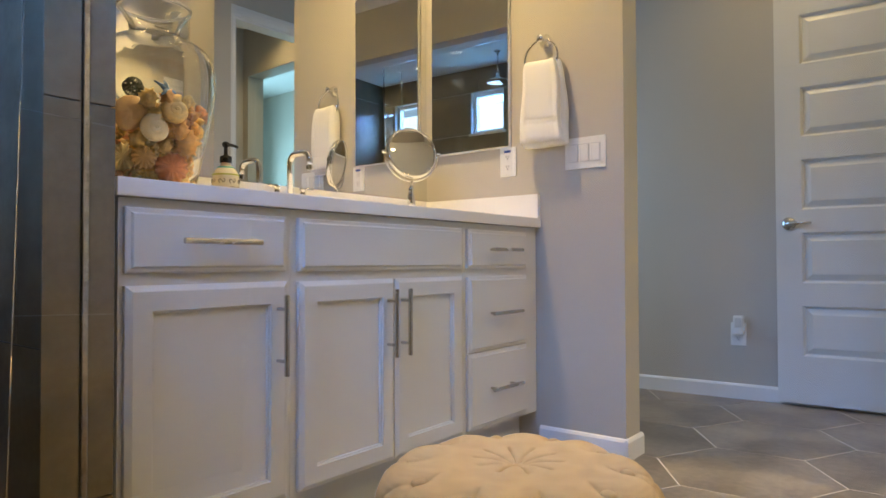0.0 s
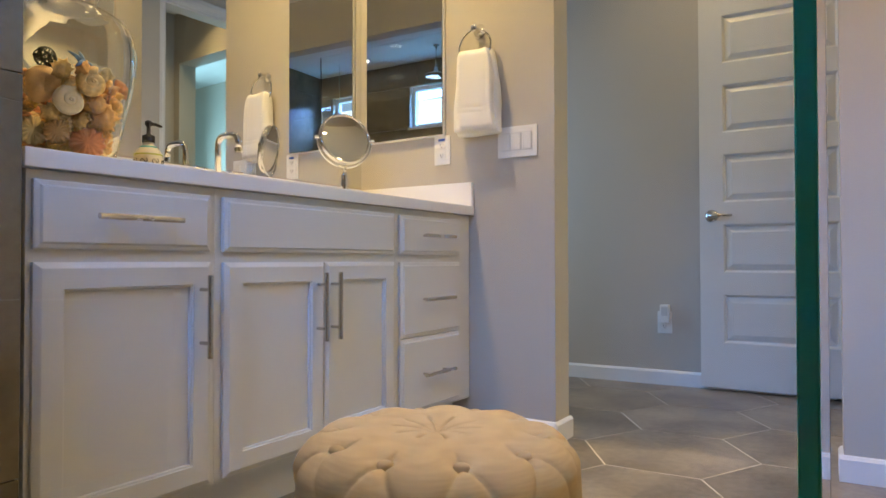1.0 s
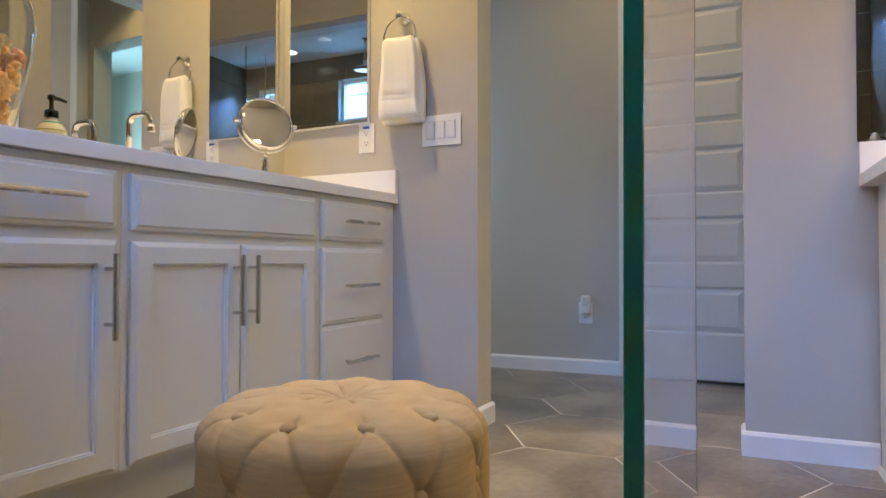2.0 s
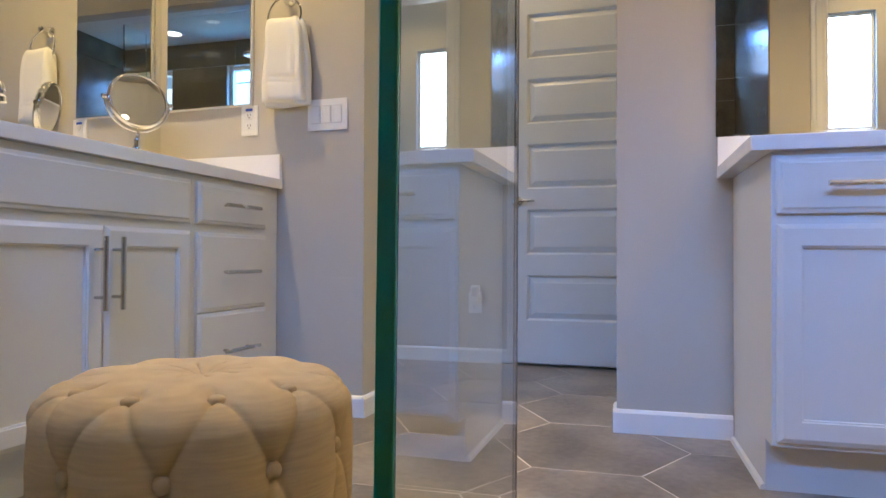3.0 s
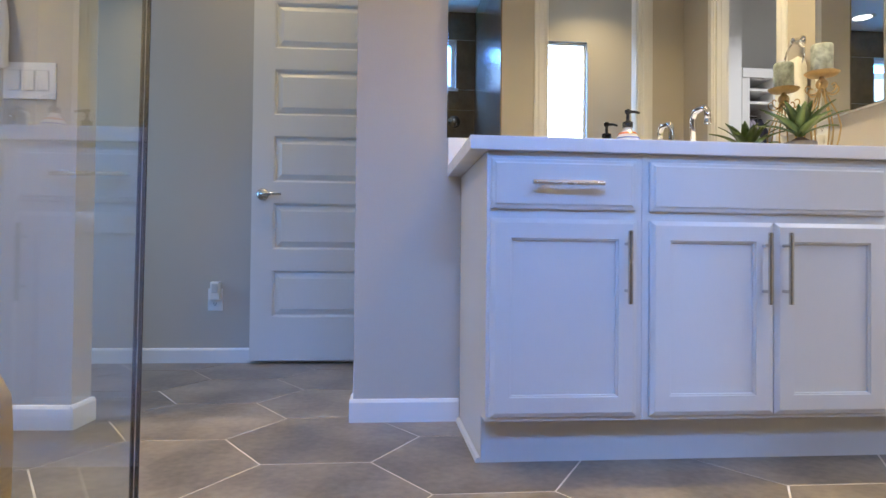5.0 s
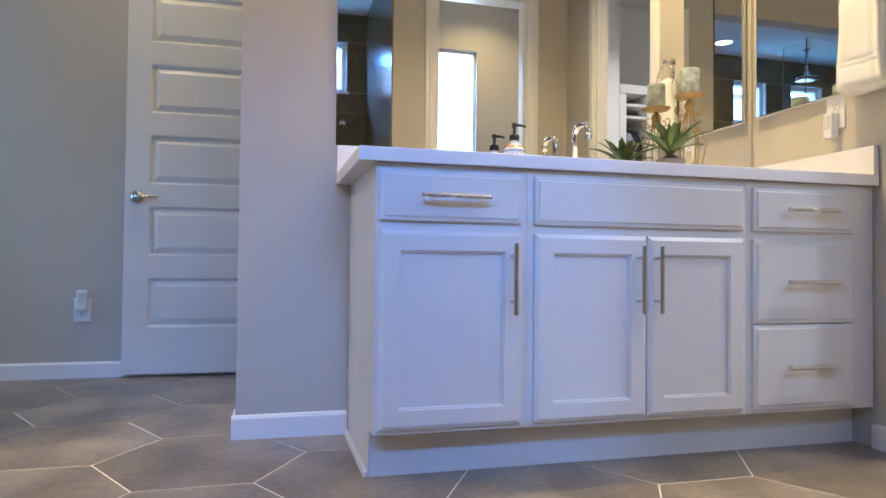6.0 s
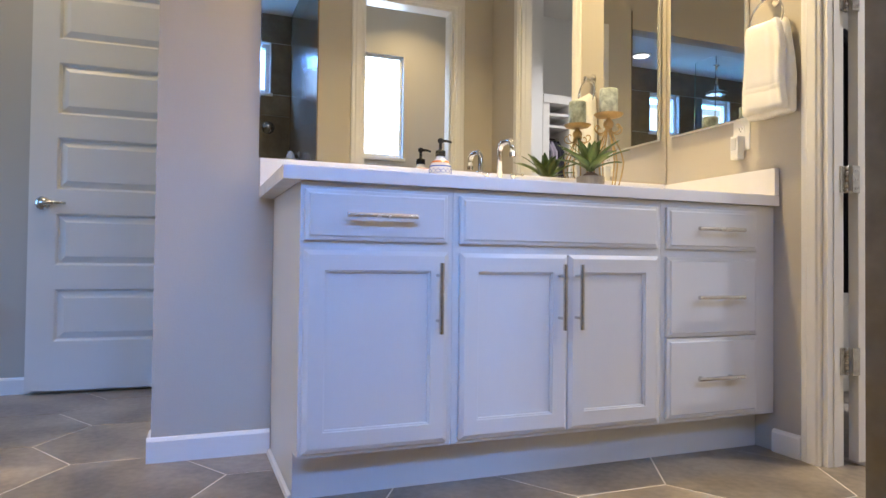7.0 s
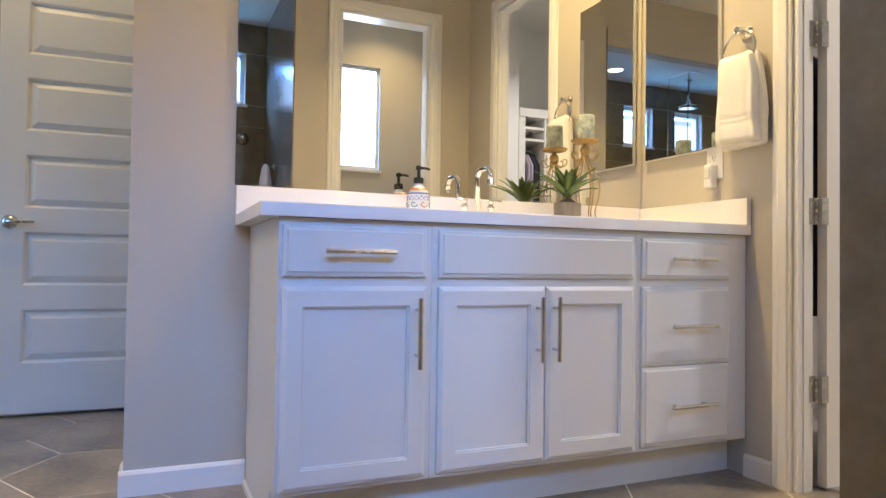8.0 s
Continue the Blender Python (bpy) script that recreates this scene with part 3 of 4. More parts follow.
def towel_set(m):
    """Ring and towel on the plane y = 0, facing -y; x = 0 below the post, z from the floor."""
    ring = root("towel_ring", m, "polished chrome towel ring on the wall", "towel ring")
    part("post", lathe(bmesh.new(), [(0.028, 0.0005), (0.028, 0.006), (0.017, 0.012), (0.014, 0.045), (0.017, 0.050), (0.012, 0.056), (0.001, 0.057)], 24), CHROME, ring, smooth=True).matrix_local = pose(0, 0, 1.622, 90)
    part("ring", tube(bmesh.new(), [(0.073 * math.sin(a), -0.042 + 0.006 * math.cos(a), 1.618 - 0.073 + 0.073 * math.cos(a)) for a in [2 * math.pi * i / 40 for i in range(40)]], 0.0045, 10, True), CHROME, ring, smooth=True)
    bm = bmesh.new()

    def flap(levels, dx, y0, seed):
        rows, n = [], 72
        for k, (z, hw, ht) in enumerate(levels):
            r = []
            for i in range(n):
                a = 2 * math.pi * i / n
                c, sn = math.cos(a), math.sin(a)
                x = hw * math.copysign(abs(c) ** 0.4, c)
                y = ht * math.copysign(abs(sn) ** 0.6, sn)
                fold = 0.006 * math.sin(x * 48 + z * 5 + seed) + 0.003 * math.sin(x * 130 + z * 9)
                y += fold * (1 if sn < 0 else 0.25) * min(1, k / 3)
                y += 0.0022 * noise.noise(Vector((x * 40, y * 40, z * 40 + seed)))
                dip = -0.012 * math.cos(x / hw * 1.5) if k < 3 else 0
                r.append((dx + x + 0.004 * math.sin(z * 23 + seed), y0 + y, z + dip + 0.007 * noise.noise(Vector((x * 14, seed, 2)))))
            rows.append(r)
        rings_mesh(bm, rows)
    body = [(1.532, 0.056, 0.010), (1.527, 0.063, 0.016), (1.515, 0.068, 0.019), (1.49, 0.074, 0.021), (1.44, 0.080, 0.022), (1.38, 0.085, 0.022), (1.32, 0.089, 0.023)]
    hem = [(1.298, 0.0905, 0.0234), (1.296, 0.0905, 0.0228), (1.292, 0.0905, 0.0228), (1.290, 0.0910, 0.0233), (1.279, 0.0912, 0.0233), (1.277, 0.0912, 0.0228), (1.273, 0.0912, 0.0228), (1.271, 0.0916, 0.0234)]
    flap(body + hem + [(1.225, 0.094, 0.024), (1.210, 0.094, 0.022), (1.205, 0.090, 0.014)], 0.006, -0.058, 0.0)
    flap(body + hem + [(1.215, 0.095, 0.024), (1.198, 0.096, 0.022), (1.190, 0.092, 0.014)], 0.018, -0.032, 2.0)
    tw = mesh_object("hand_towel", bm, TOWEL, True)
    tw.matrix_world = m
    tagged(tw, "folded cream terry hand towel hanging on the ring", "towel")


towel_set(FRAME_A @ pose(SIDE, -0.035, 0, 0, 0, -90))
towel_set(pose(1.625, 2.030, 0, 0, 0, -90))


def wall_plate(m, w, h, label, category, rockers=0, outlets=False):
    p = root("switch_plate" if rockers else "wall_outlet", m, label, category)
    part("plate", boxed(-w / 2, w / 2, -0.006, -0.0005, -h / 2, h / 2, bevel=0.002), PLASTIC, p)
    for i in range(rockers):
        x = (i - (rockers - 1) / 2) * 0.046
        # greyer than the plate: the shade round each rocker is put into its colour
        part("frame", boxed(x - 0.0185, x + 0.0185, -0.0072, -0.0055, -0.035, 0.035), SHADE_LENS_GREY, p)
        bm = bmesh.new()
        rings_mesh(bm, [[(x + sx, y, z) for y, z in ((-0.007, -0.031), (-0.0095, -0.031), (-0.0125, 0.031), (-0.007, 0.031))] for sx in (-0.0155, 0.0155)])
        part("rocker", bm, PLASTIC, p)
    if outlets:
        for z in (0.021, -0.021):
            part("socket", boxed(-0.017, 0.017, -0.0085, -0.0055, z - 0.0155, z + 0.0155, bevel=0.001), PLASTIC, p)
            for sx, hh in ((-0.0065, 0.0045), (0.0065, 0.0035)):
                part("slot", boxed(sx - 0.0012, sx + 0.0012, -0.0092, -0.008, z + 0.001 - hh, z + 0.002 + hh), SLOT, p)
            part("slot", boxed(-0.0025, 0.0025, -0.0092, -0.008, z - 0.011, z - 0.0065), SLOT, p)
    return p


wall_plate(FRAME_A @ pose(SIDE, -0.203, 1.155, 0, 0, -90), 0.170, 0.122, "white three-gang rocker switch plate", "light switch", 3)
o1 = wall_plate(FRAME_A @ pose(SIDE, 0.146, 1.152, 0, 0, -90), 0.078, 0.122, "white outlet with a blue printed sticker", "outlet", 0, True)
part("sticker", boxed(-0.016, 0.016, -0.0098, -0.0088, 0.038, 0.048), BLUE_INK, o1, "blue printed sticker")
wall_plate(pose(1.625, 2.178, 1.157, 0, 0, -90), 0.078, 0.122, "white outlet on the wall below the towel", "outlet", 0, True)


def plug_in(m, label, w, h, d):
    p = root("plug_in_light", m, label, "night light")
    part("body", boxed(-w / 2, w / 2, -d, 0, -h / 2, h / 2, bevel=0.006), PLASTIC, p)
    part("lens", boxed(-w * 0.32, w * 0.32, -d - 0.004, -d + 0.004, -h * 0.1, h * 0.4, bevel=0.003), SHADE_LENS_GREY, p, "frosted lens")


plug_in(pose(1.616, 2.178, 1.105, 0, 0, -90), "white plug-in night light in the outlet", 0.037, 0.090, 0.034)
wall_plate(pose(-1.245, 3.98, 0.345), 0.078, 0.122, "white outlet low on the hall wall", "outlet", 0, True)
plug_in(pose(-1.238, 3.971, 0.395), "white plug-in air freshener in the outlet", 0.05, 0.10, 0.045)

# ---- things on vanity a ----


def soap(m, label, mat, band):
    s = root("soap_dispenser", m, label, "soap dispenser")
    part("bottle", lathe(bmesh.new(), [(0.001, 0), (0.036, 0), (0.040, 0.006), (0.041, 0.08), (0.038, 0.098), (0.028, 0.114), (0.016, 0.124), (0.015, 0.132)], 32), mat, s, smooth=True)
    part("painted_band", lathe(bmesh.new(), [(0.0289, 0.1142), (0.0222, 0.1200)] if mat is CREAM else [(0.0350, 0.1066), (0.0289, 0.1146)], 32, cap=(False, False)), band, s, "painted glaze band", True)
    part("glaze_line", lathe(bmesh.new(), [(0.0404, 0.0915), (0.0396, 0.0960)], 32, cap=(False, False)), LIME if mat is CREAM else BLUE_INK, s, "thin glaze line", True)
    pump = part("pump", lathe(bmesh.new(), [(0.018, 0.1325), (0.018, 0.152), (0.008, 0.156), (0.006, 0.158), (0.0055, 0.180), (0.010, 0.184), (0.011, 0.194), (0.006, 0.198)], 20), BLACK, s, "black plastic pump", True)
    part("nozzle", tube(bmesh.new(), [(0, 0, 0.189), (0.022, -0.008, 0.190), (0.040, -0.015, 0.186)], [0.006, 0.005, 0.004]), BLACK, pump, smooth=True)
    if mat is CREAM:
        for i in range(8):
            a = 2 * math.pi * i / 8 + 0.2
            for k in (0, 1):
                curl = [(a + 0.05 + 0.20 * k + (0.06 + 0.02 * t) * math.cos(t + 3 * k), 0.074 + (0.0028 + 0.0010 * t) * math.sin(t + 3 * k)) for t in [0.5 * j for j in range(10)]]
                part("painted_scroll", tube(bmesh.new(), [(0.0413 * math.cos(u), 0.0413 * math.sin(u), z) for u, z in curl], 0.0011, 6), SLOT, s, "dark painted scroll ornament")
    else:
        # rows of overlapping blue scales above large blue curls
        for row in range(2):
            for i in range(14):
                a = 2 * math.pi * (i + 0.5 * (row % 2)) / 14
                arc = [(a + 0.22 * math.cos(t), 0.086 - 0.009 * row - 0.008 * math.sin(t)) for t in [math.pi * j / 8 for j in range(9)]]
                part("painted_scale", tube(bmesh.new(), [(0.0412 * math.cos(u), 0.0412 * math.sin(u), z) for u, z in arc], 0.0007, 5), BLUE_INK, s)
        for i in range(7):
            a = 2 * math.pi * i / 7
            curl = [(a + (0.04 + 0.055 * t) * math.cos(t), 0.056 + (0.001 + 0.0022 * t) * math.sin(t)) for t in [0.5 * j for j in range(13)]]
            part("painted_scroll", tube(bmesh.new(), [(0.0413 * math.cos(u), 0.0413 * math.sin(u), z) for u, z in curl], 0.0018, 6), (TEAL_INK, ORANGE)[i % 3 == 2], s, "painted scroll ornament")
    return s


CREAM = material("cream_ceramic", (0.74, 0.68, 0.52), 0.2, vary=0.06, bump=0.0)
CERAMIC = material("white_ceramic", (0.80, 0.79, 0.76), 0.18, vary=0.05, bump=0.0)
TEAL = material("teal_glaze", (0.10, 0.42, 0.38), 0.25, vary=0.2, bump=0.0)
ORANGE = material("orange_glaze", (0.58, 0.20, 0.06), 0.25, vary=0.2, bump=0.0)
TEAL_INK = plain("teal_print", (0.03, 0.22, 0.36), 0.4)
LIME = material("lime_glaze", (0.42, 0.48, 0.10), 0.25, vary=0.1, bump=0.0)
soap_a = soap(FRAME_A @ pose(0.475, 0.45, 0.911, 0, 0, 20), "cream ceramic soap dispenser with black pump and teal band", CREAM, TEAL)

face = bpy.data.curves.new("lettering", "FONT")
face.body, face.size, face.align_x = "BEACH", 0.0135, "CENTER"
tmp = bpy.data.objects.new("lettering", face)
scene.collection.objects.link(tmp)
bpy.context.view_layer.update()
me = bpy.data.meshes.new_from_object(tmp.evaluated_get(bpy.context.evaluated_depsgraph_get()))
bpy.data.objects.remove(tmp)
bm = bmesh.new()
bm.from_mesh(me)
for v in bm.verts:
    a = v.co.x / 0.0416 + radians(-98)
    v.co = Vector((0.0416 * math.cos(a), 0.0416 * math.sin(a), 0.048 + v.co.y))
part("lettering", bm, SLOT, soap_a, "dark painted lettering")

mk = root("makeup_mirror", FRAME_A @ pose(1.262, 0.372, 0.911, 0, 0, -30), "round two-sided chrome makeup mirror on a stand", "mirror")
part("base", lathe(bmesh.new(), [(0.065, 0), (0.066, 0.006), (0.04, 0.014), (0.014, 0.022), (0.011, 0.03)], 32), CHROME, mk, smooth=True)
part("stem", lathe(bmesh.new(), [(0.010, 0.03), (0.016, 0.05), (0.0165, 0.085), (0.011, 0.105), (0.015, 0.112), (0.008, 0.122), (0.006, 0.146)], 20), CHROME, mk, smooth=True)
part("yoke", tube(bmesh.new(), [(0.111 * math.sin(a), 0, 0.256 - 0.111 * math.cos(a)) for a in [-math.pi / 2 + math.pi * i / 24 for i in range(25)]], 0.0045, 10), CHROME, mk, smooth=True)
for s in (-1, 1):
    part("pivot", lathe(bmesh.new(), [(0.008, -0.008), (0.008, 0.008)], 14), CHROME, mk).matrix_local = pose(s * 0.113, 0, 0.256, 0, 90, 0)
TILTM = pose(0, 0, 0.256, 79, 0, 0)
part("rim", lathe(bmesh.new(), [(0.092, -0.0095), (0.095, -0.014), (0.100, -0.013), (0.104, -0.006), (0.105, 0), (0.104, 0.006), (0.100, 0.013), (0.095, 0.014), (0.092, 0.0095)], 48, cap=(False, False)), CHROME, mk, smooth=True).matrix_local = TILTM
part("mirror_glass", lathe(bmesh.new(), [(0.001, -0.0085), (0.05, -0.0085), (0.090, -0.0085), (0.094, -0.0085), (0.0965, -0.0085)] + [(r, 0.0085 - 0.80 * (0.0965 ** 2 - r * r)) for r in (0.0965, 0.094, 0.090, 0.08, 0.07, 0.06, 0.05, 0.04, 0.03, 0.02, 0.01, 0.001)], 64), MIRROR, mk, smooth=True).matrix_local = TILTM

vase = root("glass_vase", FRAME_A @ pose(0.175, 0.32, 0.911), "large clear glass urn filled with seashells", "vase")
part("rolled_rim", tube(bmesh.new(), [(0.0887 * math.cos(a), 0.0887 * math.sin(a), 0.4895) for a in [2 * math.pi * i / 48 for i in range(48)]], 0.0036, 10, True), VASE_GLASS, vase, "thick rolled glass lip", True).visible_shadow = False
VP = [(0.085, 0.0), (0.098, 0.01), (0.112, 0.06), (0.130, 0.15), (0.145, 0.22), (0.152, 0.275), (0.1525, 0.315), (0.146, 0.350), (0.128, 0.380), (0.098, 0.400), (0.070, 0.411), (0.061, 0.424), (0.064, 0.445), (0.080, 0.472), (0.090, 0.482)]
part("outer_wall", lathe(bmesh.new(), VP + [(0.0905, 0.4855), (0.087, 0.486)] + [(r - 0.004, z) for r, z in VP[:1:-1]] + [(0.075, 0.012), (0.001, 0.012)], 48), VASE_GLASS, vase, smooth=True).visible_shadow = False


def shell_scallop():
    bm = bmesh.new()
    rings_mesh(bm, [[(0.034 * r * math.cos(a) * (1 + 0.06 * math.cos(a * 14)), 0.034 * r * math.sin(a) * (1 + 0.06 * math.cos(a * 14)), 0.014 * (1 - r * r) + 0.0019 * math.cos(a * 14) * r) for a in [2 * math.pi * i / 56 for i in range(56)]] for r in (1.0, 0.8, 0.55, 0.3, 0.08)], cap=(True, True))
    return bm


def shell_spiral():
    pts, rad = [], []
    for i in range(64):
        t = i / 63
        a = 2 * math.pi * 2.5 * t
        r = 0.022 * (1 - t) ** 1.3
        pts.append((r * math.cos(a), r * math.sin(a), 0.03 * t))
        rad.append(0.021 * (1 - t) ** 1.1 + 0.002)
    return tube(bmesh.new(), pts, rad, 12)


def shell_cone():
    return lathe(bmesh.new(), [(0.001, -0.035)] + [((0.006 + 0.014 * math.sin(math.pi * min(1, k / 9))) * (1 + 0.12 * (k % 2)), -0.032 + 0.007 * k) for k in range(10)] + [(0.001, 0.04)], 18)


def shell_clam():
    bm = bmesh.new()
    bmesh.ops.create_uvsphere(bm, u_segments=20, v_segments=12, radius=0.03)
    for v in bm.verts:
        v.co.z *= 0.36
        v.co.y *= 0.8 + 0.4 * v.co.x / 0.03 * 0.5
        v.co += v.co.normalized() * 0.0018 * math.sin(v.co.x * 900)
    return bm


def shell_coral():
    bm = bmesh.new()
    bmesh.ops.create_icosphere(bm, subdivisions=3, radius=0.026)
    for v in bm.verts:
        v.co *= 0.80 + 1.10 * max(0.0, noise.noise(v.co * 150)) + 0.35 * noise.noise(v.co * 420)
    return bm


SHELL_COLOURS = [(0.70, 0.38, 0.08), (0.70, 0.48, 0.15), (0.68, 0.33, 0.08), (0.60, 0.24, 0.07), (0.74, 0.48, 0.11), (0.40, 0.23, 0.07), (0.76, 0.60, 0.27)]
SHELL_MATS = [material("shell_glaze", c, 0.45, vary=0.75, scale=75, fine=300, bump=0.6, spread=0.3) for c in SHELL_COLOURS]
rng = random.Random(4)
kinds = [(shell_scallop, "fan-shaped seashell in the vase"), (shell_spiral, "spiral sea snail shell in the vase"), (shell_cone, "ribbed cone seashell in the vase"), (shell_clam, "rounded clam shell in the vase"), (shell_coral, "piece of rough coral in the vase")]
meshes = []
for f, lab in kinds:
    for mat in rng.sample(SHELL_MATS, 4):
        ob = mesh_object("seashell", f(), mat, True)
        meshes.append((ob.data, lab))
        bpy.data.objects.remove(ob)
for i in range(290):
    z = 0.018 + 0.215 * (i / 290)
    rmax = 0.073 + 0.20 * z
    a = rng.uniform(0, 6.283)
    r = rmax * (0.82 + 0.18 * rng.random() if i % 3 else rng.random())
    me, lab = rng.choice(meshes)
    ob = new("seashell", me)
    sc = rng.uniform(0.35, 0.78)
    ob.matrix_world = FRAME_A @ pose(0.175 + r * math.cos(a), 0.32 + r * math.sin(a), 0.911 + z, rng.uniform(0, 360), rng.uniform(0, 360), rng.uniform(0, 360)) @ Matrix.Scale(sc, 4)
    tagged(ob, lab, "seashell", "shells in the glass vase")

# larger shells lying against the glass: sideways, height, mesh maker, colour index, scale
CREAM_SHELL = material("cream_shell", (0.80, 0.68, 0.42), 0.35, vary=0.2, scale=30, fine=200, bump=0.2)
PINK_SHELL = material("pink_shell", (0.64, 0.24, 0.09), 0.45, vary=0.35, scale=60, fine=200, bump=0.3)
SAND_SHELL = material("sand_shell", (0.68, 0.42, 0.16), 0.45, vary=0.3, scale=40, fine=200, bump=0.3)
YELLOW_SHELL = material("yellow_shell", (0.74, 0.58, 0.26), 0.45, vary=0.2, scale=40, fine=200, bump=0.3)
PEACH_SHELL = material("peach_coral", (0.78, 0.43, 0.13), 0.6, vary=0.3, scale=80, fine=260, bump=0.5)
BUFF_SHELL = material("buff_shell", (0.74, 0.50, 0.17), 0.5, vary=0.4, scale=70, fine=220, bump=0.4)
LARGE = ((0.040, 0.062, shell_scallop, PINK_SHELL, 1.15), (0.005, 0.152, shell_spiral, CREAM_SHELL, 0.95), (-0.070, 0.085, shell_scallop, YELLOW_SHELL, 1.0), (-0.022, 0.083, shell_scallop, SAND_SHELL, 0.85),
         (-0.052, 0.185, shell_clam, SAND_SHELL, 1.5), (0.076, 0.125, shell_coral, PEACH_SHELL, 1.15), (0.060, 0.152, shell_coral, PEACH_SHELL, 0.9), (0.050, 0.200, shell_spiral, BUFF_SHELL, 0.95),
         (0.025, 0.110, shell_coral, BUFF_SHELL, 0.65), (-0.035, 0.125, shell_coral, BUFF_SHELL, 0.80), (-0.012, 0.222, shell_coral, BUFF_SHELL, 0.85), (0.030, 0.228, shell_coral, PEACH_SHELL, 0.7))
for side_, up_, make, mat, sc in LARGE:
    ob = mesh_object("seashell", make(), mat, True)
    out = math.sqrt(max(0.0004, (0.085 + 0.20 * up_) ** 2 - side_ ** 2)) + 0.002
    at = Vector((0.175 - 0.475 * out + 0.88 * side_, 0.32 - 0.88 * out - 0.475 * side_, 0.911 + up_))
    turn = Vector((-0.475, -0.88, 0.15)).to_track_quat("Z", "Y").to_matrix().to_4x4()
    ob.matrix_world = FRAME_A @ Matrix.Translation(at) @ turn @ pose(0, 0, 0, 8, -6, 70) @ Matrix.Scale(sc, 4)
    tagged(ob, "large seashell lying against the vase glass", "seashell", "shells in the glass vase")

# dark woven ball and a blue sea star lying on the shells
weave = bmesh.new()
for i in range(14):
    tilt = Matrix.Rotation(rng.uniform(0, 3.14), 3, "X") @ Matrix.Rotation(rng.uniform(0, 3.14), 3, "Y")
    tube(weave, [tilt @ Vector((0.023 * math.cos(a), 0.023 * math.sin(a), 0.004 * math.sin(3 * a))) for a in [2 * math.pi * k / 20 for k in range(20)]], 0.0016, 5)
ball = mesh_object("woven_ball", weave, material("dark_wicker", (0.05, 0.06, 0.04), 0.7, vary=0.3), True)
ball.matrix_world = FRAME_A @ pose(0.090, 0.262, 1.168)
tagged(ball, "small dark woven wicker ball on the shells", "ball")
star = bmesh.new()
for i in range(5):
    a = 2 * math.pi * i / 5
    tube(star, [(0, 0, 0), (0.018 * math.cos(a), 0.018 * math.sin(a), 0.002), (0.036 * math.cos(a), 0.036 * math.sin(a), -0.001)], [0.007, 0.005, 0.0015], 8)
sea_star = mesh_object("sea_star", star, material("blue_star", (0.10, 0.20, 0.36), 0.6, vary=0.3, scale=60), True)
sea_star.matrix_world = FRAME_A @ pose(0.140, 0.196, 1.158, 60, 0, 20)
tagged(sea_star, "small blue sea star on the shells", "sea star")

# ---- things on vanity b ----
soap(pose(0.512, 2.49, 0.911, 0, 0, 20), "white and blue painted ceramic soap dispenser with black pump", CERAMIC, ORANGE)

plant = root("potted_succulent", pose(1.114, 2.43, 0.911), "green succulent in a grey wooden pot", "potted plant")
part("pot", lathe(bmesh.new(), [(0.046, 0), (0.050, 0.003), (0.054, 0.082), (0.052, 0.086), (0.047, 0.085), (0.046, 0.070), (0.001, 0.070)], 36), POT, plant, smooth=False)
part("dry_base", lathe(bmesh.new(), [(0.001, 0.071), (0.0455, 0.072), (0.040, 0.082), (0.028, 0.094), (0.012, 0.104), (0.001, 0.106)], 24), SOIL, plant, "dry brown leaf base", True)
for i in range(24):
    t = i / 24
    a, el, L = i * 2.39996, radians(26 + 58 * t), 0.112 + 0.054 * math.sin(math.pi * min(1, t + 0.25))
    bm, rows = bmesh.new(), []
    for k in range(8):
        s = k / 7
        wd = 0.026 * (math.sin(math.pi * (0.18 + 0.8 * s)) ** 0.8) * (1 - s * 0.55) + 0.0006
        e = el + 0.35 * (0.5 - s)
        cx, cz = L * s * math.cos(e), 0.088 + L * s * math.sin(e) + 0.012
        rows.append([(cx + 0.002, -wd, cz + 0.004), (cx, 0, cz - 0.005 * (1 - s)), (cx + 0.002, wd, cz + 0.004), (cx, 0, cz + 0.0015)])
    rings_mesh(bm, rows)
    part("leaf", bm, LEAF, plant, smooth=True).matrix_local = pose(0, 0, 0.008, 0, 0, math.degrees(a))

ch = root("candle_holder", pose(1.235, 2.485, 0.911), "gilded scrolled iron candle holder", "candle holder")
part("plate", lathe(bmesh.new(), [(0.001, 0.338), (0.030, 0.338), (0.050, 0.343), (0.059, 0.352), (0.057, 0.353), (0.048, 0.346), (0.001, 0.344)], 36), IRON, ch, smooth=True)
part("ball", lathe(bmesh.new(), [(0.001, 0.29)] + [(0.021 * math.sin(a), 0.311 - 0.021 * math.cos(a)) for a in (0.5, 1.0, 1.57, 2.1, 2.6)] + [(0.008, 0.3375)], 20), IRON, ch, smooth=True)
for i in range(6):
    a = 2 * math.pi * i / 6 + 0.3
    pr = [(0.010, 0.292), (0.016, 0.27), (0.030, 0.235), (0.050, 0.195), (0.060, 0.15), (0.052, 0.10), (0.042, 0.06), (0.046, 0.02), (0.058, 0.0)]
    part("leg", tube(bmesh.new(), [(r * math.cos(a), r * math.sin(a), z + 0.003) for r, z in pr], 0.0028, 8), IRON, ch, smooth=True)
    sp = [((0.012 + 0.016 * (1 - math.cos(t)) + 0.004 * t), 0.285 - 0.016 * math.sin(t) + 0.004) for t in [0.5 * k for k in range(12)]]
    part("scroll", tube(bmesh.new(), [(r * math.cos(a + 0.5), r * math.sin(a + 0.5), z) for r, z in sp], 0.0024, 8), IRON, ch, smooth=True)
